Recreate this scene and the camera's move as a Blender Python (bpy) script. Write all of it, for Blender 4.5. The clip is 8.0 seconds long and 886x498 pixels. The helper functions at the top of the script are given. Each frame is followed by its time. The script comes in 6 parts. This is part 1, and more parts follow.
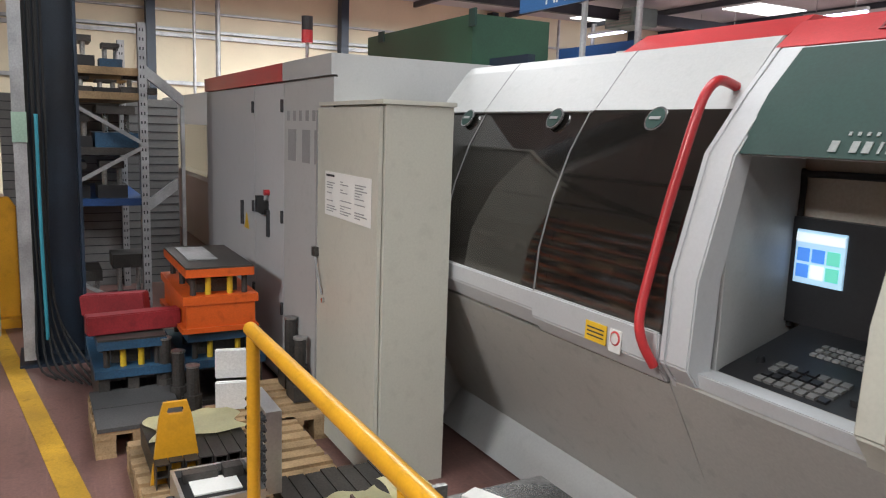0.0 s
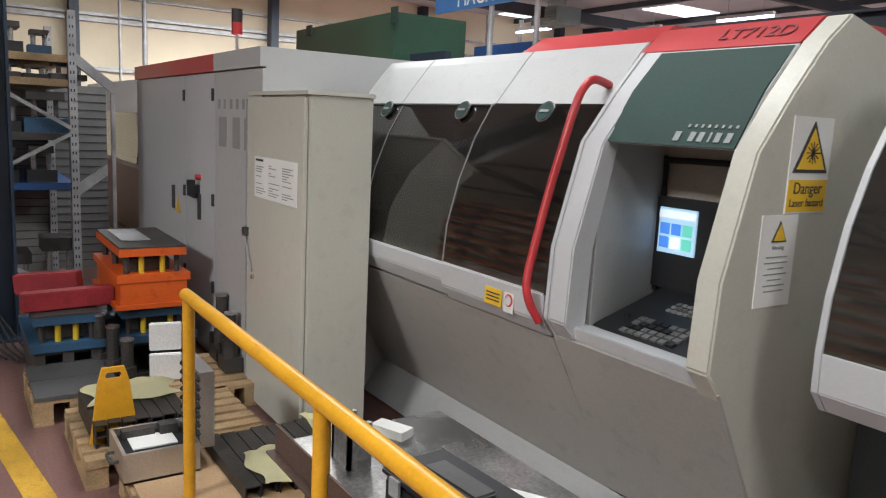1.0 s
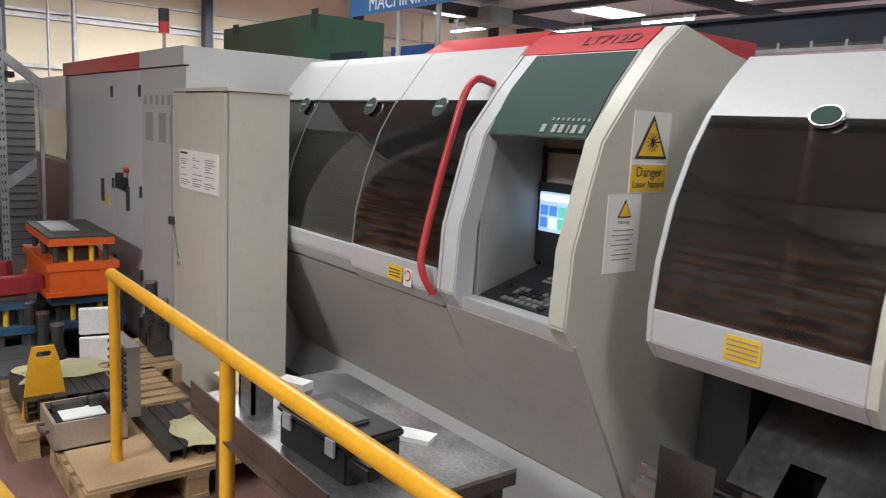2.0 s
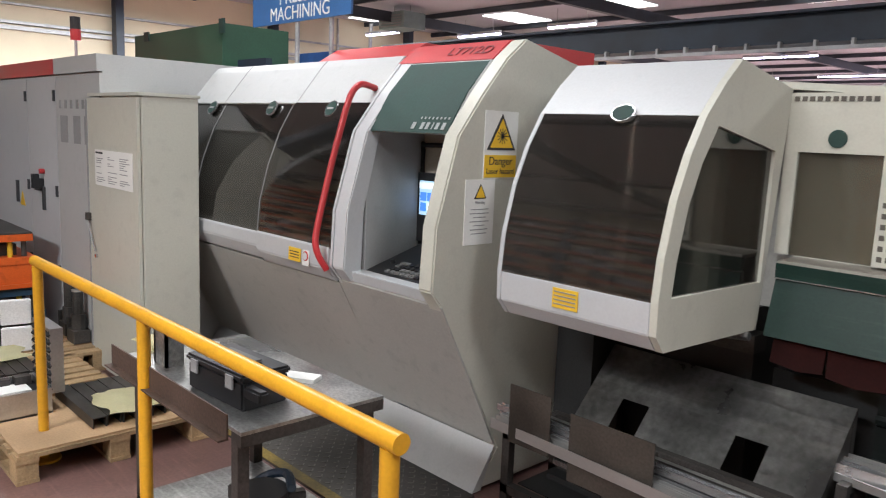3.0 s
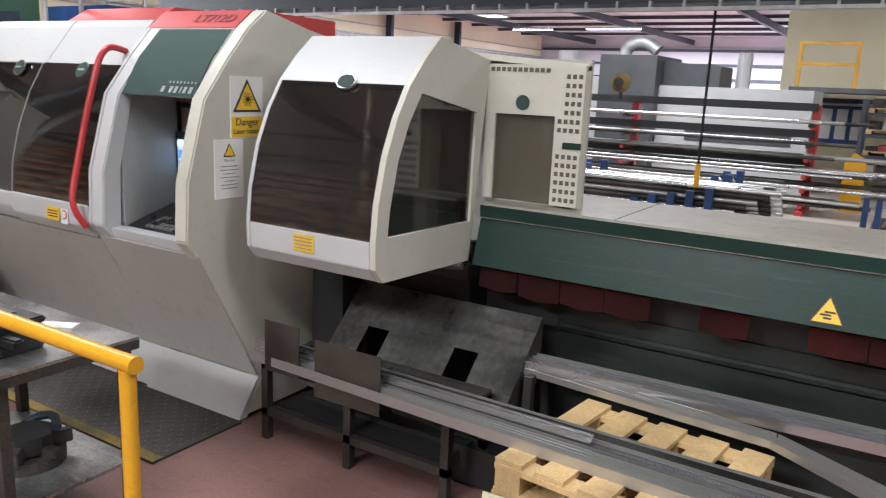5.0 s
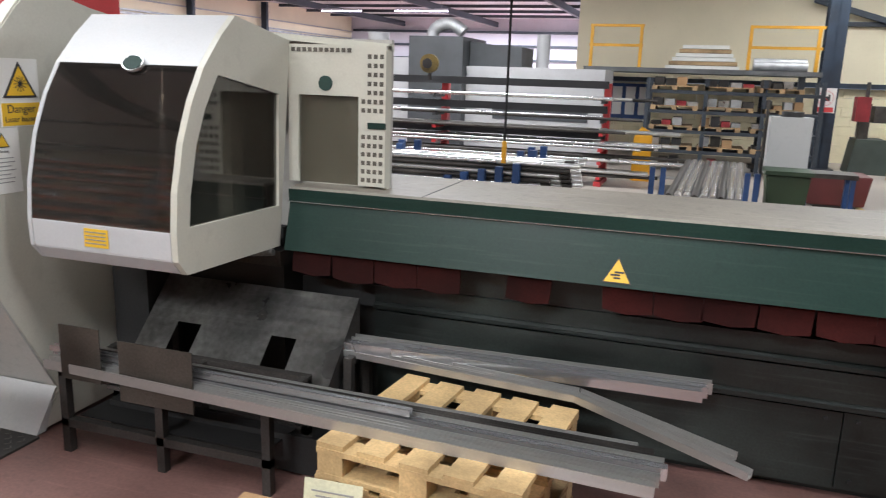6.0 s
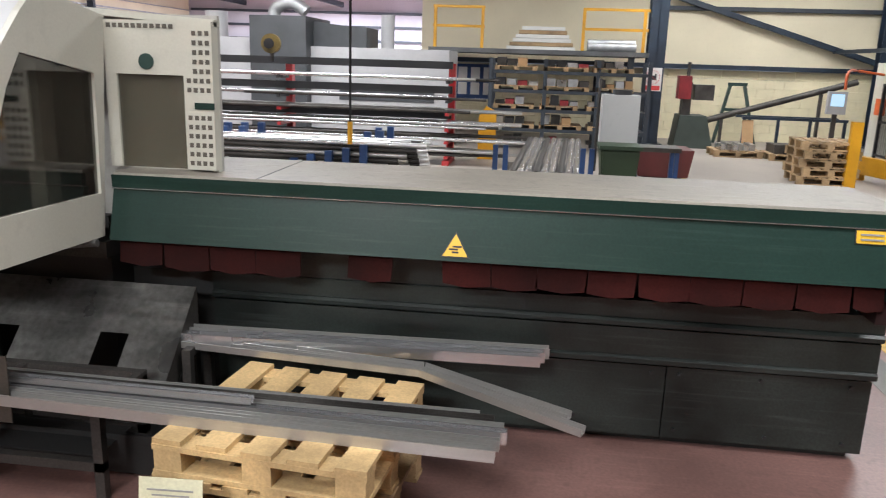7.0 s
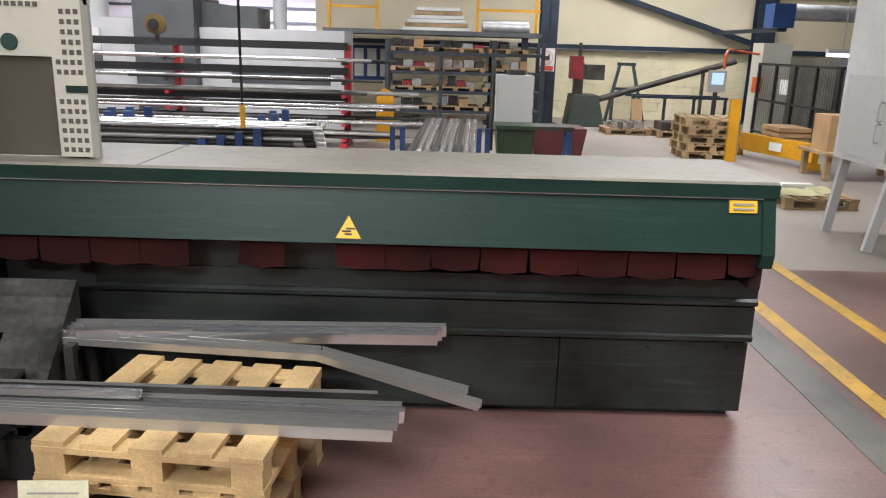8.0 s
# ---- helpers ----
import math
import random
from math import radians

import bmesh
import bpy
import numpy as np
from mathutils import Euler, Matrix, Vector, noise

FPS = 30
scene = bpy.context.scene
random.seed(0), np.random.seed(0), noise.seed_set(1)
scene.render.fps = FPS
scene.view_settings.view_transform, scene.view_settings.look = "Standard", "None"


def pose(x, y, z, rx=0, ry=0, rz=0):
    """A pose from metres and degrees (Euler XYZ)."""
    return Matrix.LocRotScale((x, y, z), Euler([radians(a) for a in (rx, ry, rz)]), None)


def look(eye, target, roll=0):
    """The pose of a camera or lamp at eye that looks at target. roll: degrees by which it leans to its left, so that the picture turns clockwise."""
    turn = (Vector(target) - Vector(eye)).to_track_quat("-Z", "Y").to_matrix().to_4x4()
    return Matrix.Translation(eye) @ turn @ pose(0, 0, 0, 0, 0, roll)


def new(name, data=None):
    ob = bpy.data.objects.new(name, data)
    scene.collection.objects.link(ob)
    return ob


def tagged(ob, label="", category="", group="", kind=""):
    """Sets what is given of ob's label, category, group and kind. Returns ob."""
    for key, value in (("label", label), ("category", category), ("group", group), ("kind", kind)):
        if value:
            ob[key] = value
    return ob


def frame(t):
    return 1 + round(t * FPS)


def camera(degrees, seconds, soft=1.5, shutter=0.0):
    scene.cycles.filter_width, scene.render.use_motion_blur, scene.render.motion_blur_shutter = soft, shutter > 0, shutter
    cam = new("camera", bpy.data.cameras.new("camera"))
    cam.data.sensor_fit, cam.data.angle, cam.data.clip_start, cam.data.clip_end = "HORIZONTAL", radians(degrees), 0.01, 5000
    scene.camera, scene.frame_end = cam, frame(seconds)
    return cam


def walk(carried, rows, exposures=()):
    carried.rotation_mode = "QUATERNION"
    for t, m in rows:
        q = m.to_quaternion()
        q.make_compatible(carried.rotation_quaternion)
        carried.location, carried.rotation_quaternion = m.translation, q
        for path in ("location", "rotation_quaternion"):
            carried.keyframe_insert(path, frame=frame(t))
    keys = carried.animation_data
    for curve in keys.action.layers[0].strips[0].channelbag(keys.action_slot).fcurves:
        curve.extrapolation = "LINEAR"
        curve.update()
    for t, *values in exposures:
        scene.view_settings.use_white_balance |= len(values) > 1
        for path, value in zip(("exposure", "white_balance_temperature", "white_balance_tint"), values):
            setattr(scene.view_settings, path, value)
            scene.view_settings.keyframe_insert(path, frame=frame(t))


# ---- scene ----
PATH = [
    (0, (-1.880, 0.573, 1.735), (-3.617, 1.513, 1.426), 1.95),
    (0.5, (-1.680, 0.516, 1.722), (-3.385, 1.517, 1.415), 2.40),
    (1, (-1.503, 0.445, 1.724), (-3.148, 1.536, 1.403), 2.80),
    (1.5, (-1.325, 0.436, 1.721), (-2.933, 1.581, 1.397), 3.10),
    (3, (-0.545, 0.177, 1.702), (-1.980, 1.537, 1.398), 2.33),
    (3.5, (-0.278, 0.072, 1.715), (-1.658, 1.487, 1.405), 2.65),
    (4, (-0.049, -0.035, 1.785), (-1.339, 1.451, 1.428), 2.68),
    (5.5, (-0.008, -0.007, 1.8), (-0.837, 1.761, 1.366), 2.25),
    (6, (0.03, 0.005, 1.793), (-0.571, 1.86, 1.348), 1.93),
    (6.5, (0.064, 0.021, 1.786), (-0.342, 1.925, 1.327), 1.95),
    (7, (0.106, 0.028, 1.778), (-0.128, 1.956, 1.3), 1.84),
    (7.5, (0.14, 0.03, 1.775), (0.043, 1.964, 1.275), 1.68),
    (8, (0.155, 0.03, 1.77), (0.172, 1.963, 1.255), 1.68),
]
cam = camera(60.48, 8.0, soft=1.1, shutter=0.2)
walk(cam, [(t, look(e, g, r)) for t, e, g, r in PATH], exposures=[(0, -0.66, 6200, 8), (1.5, -0.76, 6200, 8), (3, -0.49, 6150, 9), (4, -0.49, 6170, 9), (5.5, -0.40, 6100, 9), (8, -0.37, 6280, 10)])

# ---------- world and lamps ----------
world = bpy.data.worlds.new("world")
scene.world = world
world.use_nodes = True
wn = world.node_tree.nodes
wn["Background"].inputs[0].default_value = (0.75, 0.8, 0.9, 1)
wn["Background"].inputs[1].default_value = 0.35


def area_lamp(at, sx, sy, power, color=(1.0, 0.985, 0.97)):
    d = bpy.data.lights.new("added_roof_lamp", "AREA")
    d.shape, d.size, d.size_y, d.energy, d.color = "RECTANGLE", sx, sy, power, color
    ob = new("added_roof_lamp", d)
    ob.matrix_world = pose(*at)
    return ob


# Added area lamps below the roof, placed and powered to brighten each part.
for at, sx, sy, power in (((-9.0, 3.4, 4.85), 3, 1.2, 300), ((-4.6, 2.15, 4.85), 2.2, 1.2, 170), ((-2.5, -4.7, 4.85), 2.0, 1.3, 1050), ((-0.4, -1.5, 4.85), 1.6, 1.0, 280),
                          ((2.5, 1.0, 4.85), 3, 1.2, 300), ((5.0, 17.6, 4.75), 7, 2.0, 600), ((4.0, 9.5, 4.85), 4, 2.0, 520), ((-5.0, 13.0, 4.85), 5, 2.0, 900),
                          ((-15.5, 7.5, 4.6), 3, 8.0, 3500), ((-12.0, 27.0, 4.6), 8, 4.0, 4600), ((-10.0, 40.0, 4.6), 12, 5.0, 8000)):
    area_lamp(at, sx, sy, power, (0.93, 0.93, 1.0) if at[1] > 20 else (1.0, 0.985, 0.97))


# ---------- materials ----------
def mat(name, col, rough=0.5, metal=0.0, var=0.12, scale=6.0, bump=0.05, fine=90.0, dark=None, coat=0.0, dirt=0.0, streak=0.0):
    """A surface with broad mottling, fine grain, gloss variation and a little relief."""
    m = bpy.data.materials.new(name)
    m.use_nodes = True
    nt = m.node_tree
    n, l = nt.nodes, nt.links
    b = n["Principled BSDF"]
    tc = n.new("ShaderNodeTexCoord")
    big, small = n.new("ShaderNodeTexNoise"), n.new("ShaderNodeTexNoise")
    big.inputs["Scale"].default_value, big.inputs["Detail"].default_value = scale * 0.35, 6
    small.inputs["Scale"].default_value, small.inputs["Detail"].default_value = fine, 4
    for q in (big, small):
        l.new(tc.outputs["Object"], q.inputs["Vector"])
    ramp = n.new("ShaderNodeValToRGB")
    d = dark or tuple(c * (1 - 2.2 * var) for c in col)
    ramp.color_ramp.elements[0].position, ramp.color_ramp.elements[1].position = 0.34, 0.66
    ramp.color_ramp.elements[0].color = (*d, 1)
    ramp.color_ramp.elements[1].color = (*(min(1, c * (1 + 0.5 * var)) for c in col), 1)
    l.new(big.outputs["Fac"], ramp.inputs["Fac"])
    mix = n.new("ShaderNodeMix")
    mix.data_type, mix.blend_type = "RGBA", "MULTIPLY"
    mix.inputs["Factor"].default_value = 1.0
    sr = n.new("ShaderNodeMapRange")
    sr.inputs["From Min"].default_value, sr.inputs["From Max"].default_value = 0.3, 0.7
    sr.inputs["To Min"].default_value, sr.inputs["To Max"].default_value = 1 - var, 1 + var * 0.4
    l.new(small.outputs["Fac"], sr.inputs["Value"])
    l.new(ramp.outputs["Color"], mix.inputs["A"])
    l.new(sr.outputs["Result"], mix.inputs["B"])
    out = mix.outputs["Result"]
    if dirt:
        st = n.new("ShaderNodeTexNoise")
        st.inputs["Scale"].default_value, st.inputs["Detail"].default_value = 14, 8
        l.new(tc.outputs["Object"], st.inputs["Vector"])
        r2 = n.new("ShaderNodeMapRange")
        r2.inputs["From Min"].default_value, r2.inputs["From Max"].default_value = 0.56, 0.72
        r2.inputs["To Max"].default_value = dirt
        l.new(st.outputs["Fac"], r2.inputs["Value"])
        m2 = n.new("ShaderNodeMix")
        m2.data_type = "RGBA"
        l.new(r2.outputs["Result"], m2.inputs["Factor"])
        l.new(out, m2.inputs["A"])
        m2.inputs["B"].default_value = (*(c * 0.35 for c in col), 1)
        out = m2.outputs["Result"]
    if streak:
        # long pale scuffs along the length
        mp, sc = n.new("ShaderNodeMapping"), n.new("ShaderNodeTexNoise")
        mp.inputs["Scale"].default_value = (1.4, 26, 34)
        mp.inputs["Rotation"].default_value = (0, 0.03, 0.02)
        sc.inputs["Scale"].default_value, sc.inputs["Detail"].default_value = 1.6, 9
        l.new(tc.outputs["Object"], mp.inputs["Vector"])
        l.new(mp.outputs["Vector"], sc.inputs["Vector"])
        r3 = n.new("ShaderNodeMapRange")
        r3.inputs["From Min"].default_value, r3.inputs["From Max"].default_value = 0.57, 0.74
        r3.inputs["To Max"].default_value = streak
        l.new(sc.outputs["Fac"], r3.inputs["Value"])
        m3 = n.new("ShaderNodeMix")
        m3.data_type = "RGBA"
        l.new(r3.outputs["Result"], m3.inputs["Factor"])
        l.new(out, m3.inputs["A"])
        m3.inputs["B"].default_value = (*(min(0.8, c * 2.2 + 0.06) for c in col), 1)
        out = m3.outputs["Result"]
    l.new(out, b.inputs["Base Color"])
    rr = n.new("ShaderNodeMapRange")
    rr.inputs["To Min"].default_value, rr.inputs["To Max"].default_value = max(0.03, rough - 0.12), min(1, rough + 0.12)
    l.new(big.outputs["Fac"], rr.inputs["Value"])
    l.new(rr.outputs["Result"], b.inputs["Roughness"])
    b.inputs["Metallic"].default_value = metal
    b.inputs["Coat Weight"].default_value = coat
    if bump:
        bp = n.new("ShaderNodeBump")
        bp.inputs["Strength"].default_value, bp.inputs["Distance"].default_value = bump, 0.004
        l.new(small.outputs["Fac"], bp.inputs["Height"])
        l.new(bp.outputs["Normal"], b.inputs["Normal"])
    return m


def glow(name, col, power):
    m = bpy.data.materials.new(name)
    m.use_nodes = True
    b = m.node_tree.nodes["Principled BSDF"]
    b.inputs["Base Color"].default_value = (*col, 1)
    b.inputs["Emission Color"].default_value = (*col, 1)
    b.inputs["Emission Strength"].default_value = power
    return m


def tinted(name, col, through_weight=0.7, rough=0.06):
    m = mat(name, col, rough + 0.1, var=0.1, scale=3, bump=0)
    b = m.node_tree.nodes["Principled BSDF"]
    for k in list(m.node_tree.links):
        if k.to_socket == b.inputs["Roughness"]:
            m.node_tree.links.remove(k)
    b.inputs["Roughness"].default_value = rough
    b.inputs["Transmission Weight"].default_value = through_weight
    b.inputs["IOR"].default_value = 1.58
    return m


M_CREAM = mat("cream_enamel", (0.53, 0.525, 0.455), 0.38, var=0.05, scale=2, bump=0.03, dirt=0.12)
M_GREY = mat("light_grey_enamel", (0.44, 0.445, 0.44), 0.5, var=0.05, scale=2, bump=0.03, dirt=0.1)
M_WHITE = mat("white_enamel", (0.50, 0.51, 0.52), 0.42, var=0.04, scale=2, bump=0.02, dirt=0.08)
# The cream paint again, darkened for the shade on the downward-facing belly.
M_BELLY = mat("shaded_cream_enamel", (0.405, 0.395, 0.365), 0.4, var=0.08, scale=2, bump=0.03, dirt=0.2)
M_RED = mat("red_enamel", (0.50, 0.035, 0.04), 0.35, var=0.1, bump=0.02)
M_LOGO_GREEN = mat("dark_green_enamel", (0.014, 0.045, 0.036), 0.72, var=0.15, dirt=0.1)
M_HOOD_GREEN = mat("bottle_green_enamel", (0.014, 0.038, 0.030), 0.42, var=0.14, scale=3, dirt=0.2, streak=0.1)
M_HOOD_GREEN.node_tree.nodes["Principled BSDF"].inputs["Specular IOR Level"].default_value = 0.22
M_HOOD_TOP = mat("dusty_lid_enamel", (0.29, 0.266, 0.222), 0.55, var=0.12, scale=4, dirt=0.3, streak=0.12)
M_BED_GREEN = mat("dark_green_oily_steel", (0.026, 0.034, 0.031), 0.36, var=0.35, scale=5, dirt=0.35, streak=0.16)
M_GLASS = tinted("smoked_polycarbonate", (0.105, 0.094, 0.082), 0.9)
M_GLASS.node_tree.nodes["Principled BSDF"].inputs["IOR"].default_value = 1.8
M_CLEAR = tinted("dusty_polycarbonate", (0.25, 0.23, 0.18), 0.8, 0.12)
# The dimness of the enclosed spaces is put into this colour.
M_INSIDE = mat("dimmed_interior", (0.06, 0.053, 0.046), 0.5, var=0.2)
# Near-black, with the shade of cavities and undersides put in.
M_DARK = mat("near_black_shade", (0.02, 0.02, 0.02), 0.6, var=0.3)
M_BLACK = mat("black_plastic", (0.018, 0.018, 0.02), 0.45, var=0.15)
M_RUBBER = mat("black_rubber", (0.015, 0.015, 0.016), 0.8, var=0.2)
M_YELLOW = mat("safety_yellow_enamel", (0.72, 0.36, 0.02), 0.35, var=0.08, dirt=0.25)
M_LABEL_Y = mat("yellow_vinyl", (0.80, 0.50, 0.03), 0.45, var=0.05)
M_PAPER = mat("white_paper", (0.76, 0.76, 0.73), 0.8, var=0.04, bump=0.02)
M_INK = mat("dark_ink", (0.04, 0.04, 0.045), 0.7, var=0.1)
M_INK_GREY = mat("grey_print", (0.30, 0.30, 0.30), 0.7, var=0.1)
M_INK_RED = mat("red_print", (0.55, 0.05, 0.05), 0.6, var=0.1)
M_STEEL = mat("worn_steel", (0.50, 0.495, 0.48), 0.3, metal=0.8, var=0.3, scale=8, dirt=0.4, streak=0.3)
M_STEEL_DARK = mat("dark_mill_steel", (0.085, 0.078, 0.072), 0.5, metal=0.5, var=0.3, scale=6, dirt=0.4)
M_BRIGHT = mat("bright_drawn_steel", (0.68, 0.68, 0.69), 0.25, metal=0.9, var=0.05, scale=2, bump=0, streak=0.12)
M_TUBE = mat("bare_steel_section", (0.48, 0.475, 0.46), 0.33, metal=0.75, var=0.04, scale=3, bump=0, dirt=0.08, streak=0.1)
M_GALV = mat("galvanised_steel", (0.46, 0.47, 0.48), 0.5, metal=0.6, var=0.15, scale=14)
M_BLUE_STEEL = mat("navy_painted_steel", (0.017, 0.031, 0.054), 0.45, var=0.2, dirt=0.2)
M_BLUE = mat("blue_enamel", (0.02, 0.07, 0.22), 0.45, var=0.2, dirt=0.3)
M_DIE_BLUE = mat("worn_blue_paint", (0.03, 0.09, 0.17), 0.5, var=0.3, dirt=0.5)
M_ORANGE = mat("orange_enamel", (0.62, 0.10, 0.012), 0.42, var=0.12, dirt=0.4)
M_SPRING = mat("yellow_spring_paint", (0.62, 0.42, 0.02), 0.5, var=0.15)
M_WOOD = mat("raw_pine", (0.44, 0.30, 0.16), 0.75, var=0.22, scale=9, bump=0.2, dirt=0.35)
M_WOOD_NEW = mat("fresh_pine", (0.66, 0.46, 0.22), 0.7, var=0.18, scale=9, bump=0.2, dirt=0.2)
M_PLY = mat("brown_board", (0.47, 0.31, 0.17), 0.75, var=0.15, scale=5, bump=0.1, dirt=0.2)
M_CARD = mat("brown_cardboard", (0.42, 0.26, 0.13), 0.8, var=0.12, bump=0.05)
M_CLOTH = mat("pale_yellow_cloth", (0.74, 0.70, 0.45), 0.9, var=0.06, bump=0.2)
# Far cladding with the bluish strip-light tint put into its colour.
M_FAR = mat("strip_light_tinted_cladding", (0.46, 0.45, 0.50), 0.6, var=0.06, scale=1.5, dirt=0.1)
M_CLADDING = mat("cream_cladding", (0.70, 0.63, 0.46), 0.6, var=0.05, scale=1.5, dirt=0.08)
M_BLOCK = mat("cream_painted_block", (0.74, 0.67, 0.46), 0.75, var=0.06, scale=3, bump=0.25, fine=50, dirt=0.1)
M_ROOF = mat("grey_roof_sheet", (0.56, 0.57, 0.60), 0.7, var=0.08, scale=1)
M_PURLIN = mat("dark_purlin", (0.035, 0.045, 0.06), 0.55, var=0.15)
M_TUBE_GLOW = glow("lit_fluorescent_tube", (0.78, 0.74, 1.0), 9)
M_SKY_GLOW = glow("lit_rooflight_sheet", (1.0, 0.98, 0.93), 3.0)
M_SCREEN = glow("lit_screen", (0.42, 0.62, 0.78), 1.0)
M_SCREEN_W = glow("lit_screen_white", (0.85, 0.92, 0.95), 1.1)
M_SCREEN_G = glow("lit_screen_green", (0.15, 0.6, 0.45), 1.0)
M_SCREEN_B = glow("lit_screen_blue", (0.08, 0.25, 0.75), 1.0)


def floor_material():
    m = mat("worn_red_floor_paint", (0.215, 0.118, 0.102), 0.36, var=0.2, scale=2.6, bump=0.08, fine=60, dirt=0.4, streak=0.12)
    return m


M_FLOOR = floor_material()
M_FLOOR_GREY = mat("bare_concrete_floor", (0.34, 0.30, 0.26), 0.5, var=0.12, scale=1.5, bump=0.06, dirt=0.15)
M_LINE = mat("worn_yellow_line", (0.62, 0.36, 0.035), 0.5, var=0.15, scale=10, dirt=0.7)


# ---------- mesh helpers ----------
def box(bm, x0, x1, y0, y1, z0, z1, m=None):
    v = [bm.verts.new(p) for p in ((x0, y0, z0), (x1, y0, z0), (x1, y1, z0), (x0, y1, z0), (x0, y0, z1), (x1, y0, z1), (x1, y1, z1), (x0, y1, z1))]
    for f in ((3, 2, 1, 0), (4, 5, 6, 7), (0, 1, 5, 4), (1, 2, 6, 5), (2, 3, 7, 6), (3, 0, 4, 7)):
        bm.faces.new([v[i] for i in f])
    if m is not None:
        bmesh.ops.transform(bm, matrix=m, verts=v)
    return v


def prism(bm, pts, x0, x1, axis="x"):
    """Extrudes a polygon; pts are (y, z) along x, (x, z) along y or (x, y) along z."""
    def at(p, c):
        return {"x": (c, p[0], p[1]), "y": (p[0], c, p[1]), "z": (p[0], p[1], c)}[axis]
    a, b = [bm.verts.new(at(p, x0)) for p in pts], [bm.verts.new(at(p, x1)) for p in pts]
    n = len(pts)
    fs = [bm.faces.new(a), bm.faces.new(list(reversed(b)))]
    for i in range(n):
        fs.append(bm.faces.new((a[(i + 1) % n], a[i], b[i], b[(i + 1) % n])))
    bmesh.ops.recalc_face_normals(bm, faces=fs)
    return a + b


def rod(bm, p, q, r, r2=None, n=12, caps=True):
    p, q = Vector(p), Vector(q)
    d = q - p
    res = bmesh.ops.create_cone(bm, cap_ends=caps, segments=n, radius1=r, radius2=r if r2 is None else r2, depth=d.length)
    bmesh.ops.transform(bm, matrix=Matrix.Translation((p + q) / 2) @ d.to_track_quat("Z", "Y").to_matrix().to_4x4(), verts=res["verts"])
    return res["verts"]


def bar(bm, p, q, w, h, up=(0, 0, 1)):
    """A rectangular bar from p to q, w wide and h high."""
    p, q = Vector(p), Vector(q)
    d = (q - p).normalized()
    s = d.cross(Vector(up)).normalized()
    u = s.cross(d)
    m = Matrix((s, d, u)).transposed().to_4x4()
    return box(bm, -w / 2, w / 2, 0, (q - p).length, -h / 2, h / 2, Matrix.Translation(p) @ m)


def pipe(bm, pts, r, n=10):
    """A bent round bar through the points."""
    c = [Vector(p) for p in pts]
    pts = []
    for i in range(len(c) - 1):
        a, b, d, e = c[max(i - 1, 0)], c[i], c[i + 1], c[min(i + 2, len(c) - 1)]
        for k in range(4):
            s = k / 4
            pts.append(0.5 * (2 * b + (d - a) * s + (2 * a - 5 * b + 4 * d - e) * s * s + (3 * b - a - 3 * d + e) * s ** 3))
    pts.append(c[-1])
    rings = []
    for i, p in enumerate(pts):
        d = (pts[min(i + 1, len(pts) - 1)] - pts[max(i - 1, 0)]).normalized()
        q = d.to_track_quat("Z", "Y")
        rings.append([bm.verts.new(p + q @ Vector((r * math.cos(k * 2 * math.pi / n), r * math.sin(k * 2 * math.pi / n), 0))) for k in range(n)])
    for a, b in zip(rings, rings[1:]):
        # match the seam of the next ring
        off = min(range(n), key=lambda o: (b[o].co - a[0].co).length)
        for k in range(n):
            bm.faces.new((a[k], a[(k + 1) % n], b[(k + 1 + off) % n], b[(k + off) % n]))
    bm.faces.new(list(reversed(rings[0])))
    bm.faces.new(rings[-1])
    bmesh.ops.recalc_face_normals(bm, faces=bm.faces[:])


def channel(bm, p, q, w, h, t=0.004, up=(0, 0, 1)):
    """A long open U section from p to q, open towards up."""
    p, q = Vector(p), Vector(q)
    d = (q - p).normalized()
    s = d.cross(Vector(up)).normalized()
    u = s.cross(d)
    prof = [(-w / 2, -h / 2), (w / 2, -h / 2), (w / 2, h / 2), (w / 2 - t, h / 2), (w / 2 - t, -h / 2 + t), (-w / 2 + t, -h / 2 + t), (-w / 2 + t, h / 2), (-w / 2, h / 2)]
    a, b = [bm.verts.new(p + s * x + u * y) for x, y in prof], [bm.verts.new(q + s * x + u * y) for x, y in prof]
    fs = [bm.faces.new((a[k], a[(k + 1) % 8], b[(k + 1) % 8], b[k])) for k in range(8)]
    for r in (a, b):
        for quad in ((0, 1, 4, 5), (1, 2, 3, 4), (0, 5, 6, 7)):
            fs.append(bm.faces.new([r[k] for k in quad]))
    bmesh.ops.recalc_face_normals(bm, faces=fs)


def part(name, bm, material, parent=None, label="", bevel=0.0, smooth=False):
    if bevel:
        es = [e for e in bm.edges if len(e.link_faces) == 2 and e.calc_face_angle(0) > 0.5]
        bmesh.ops.bevel(bm, geom=es, offset=bevel, segments=2, affect="EDGES", clamp_overlap=True)
    me = bpy.data.meshes.new(name)
    bm.to_mesh(me)
    bm.free()
    me.materials.append(material)
    if smooth:
        for p in me.polygons:
            p.use_smooth = True
        me.set_sharp_from_angle(angle=radians(40))
    ob = new(name, me)
    if material in (M_GLASS, M_CLEAR):
        ob.visible_shadow = False
    if parent is not None:
        ob.parent = parent
        if parent.type == "EMPTY":
            ob.matrix_parent_inverse = Matrix.Translation(-parent.location)
    return tagged(ob, label)


def thing(name, at, label, category, group=""):
    ob = new(name)
    ob.location = at
    ob.empty_display_size = 0.1
    return tagged(ob, label, category, group)


def B(*dims):
    bm = bmesh.new()
    for d in dims:
        box(bm, *d)
    return bm


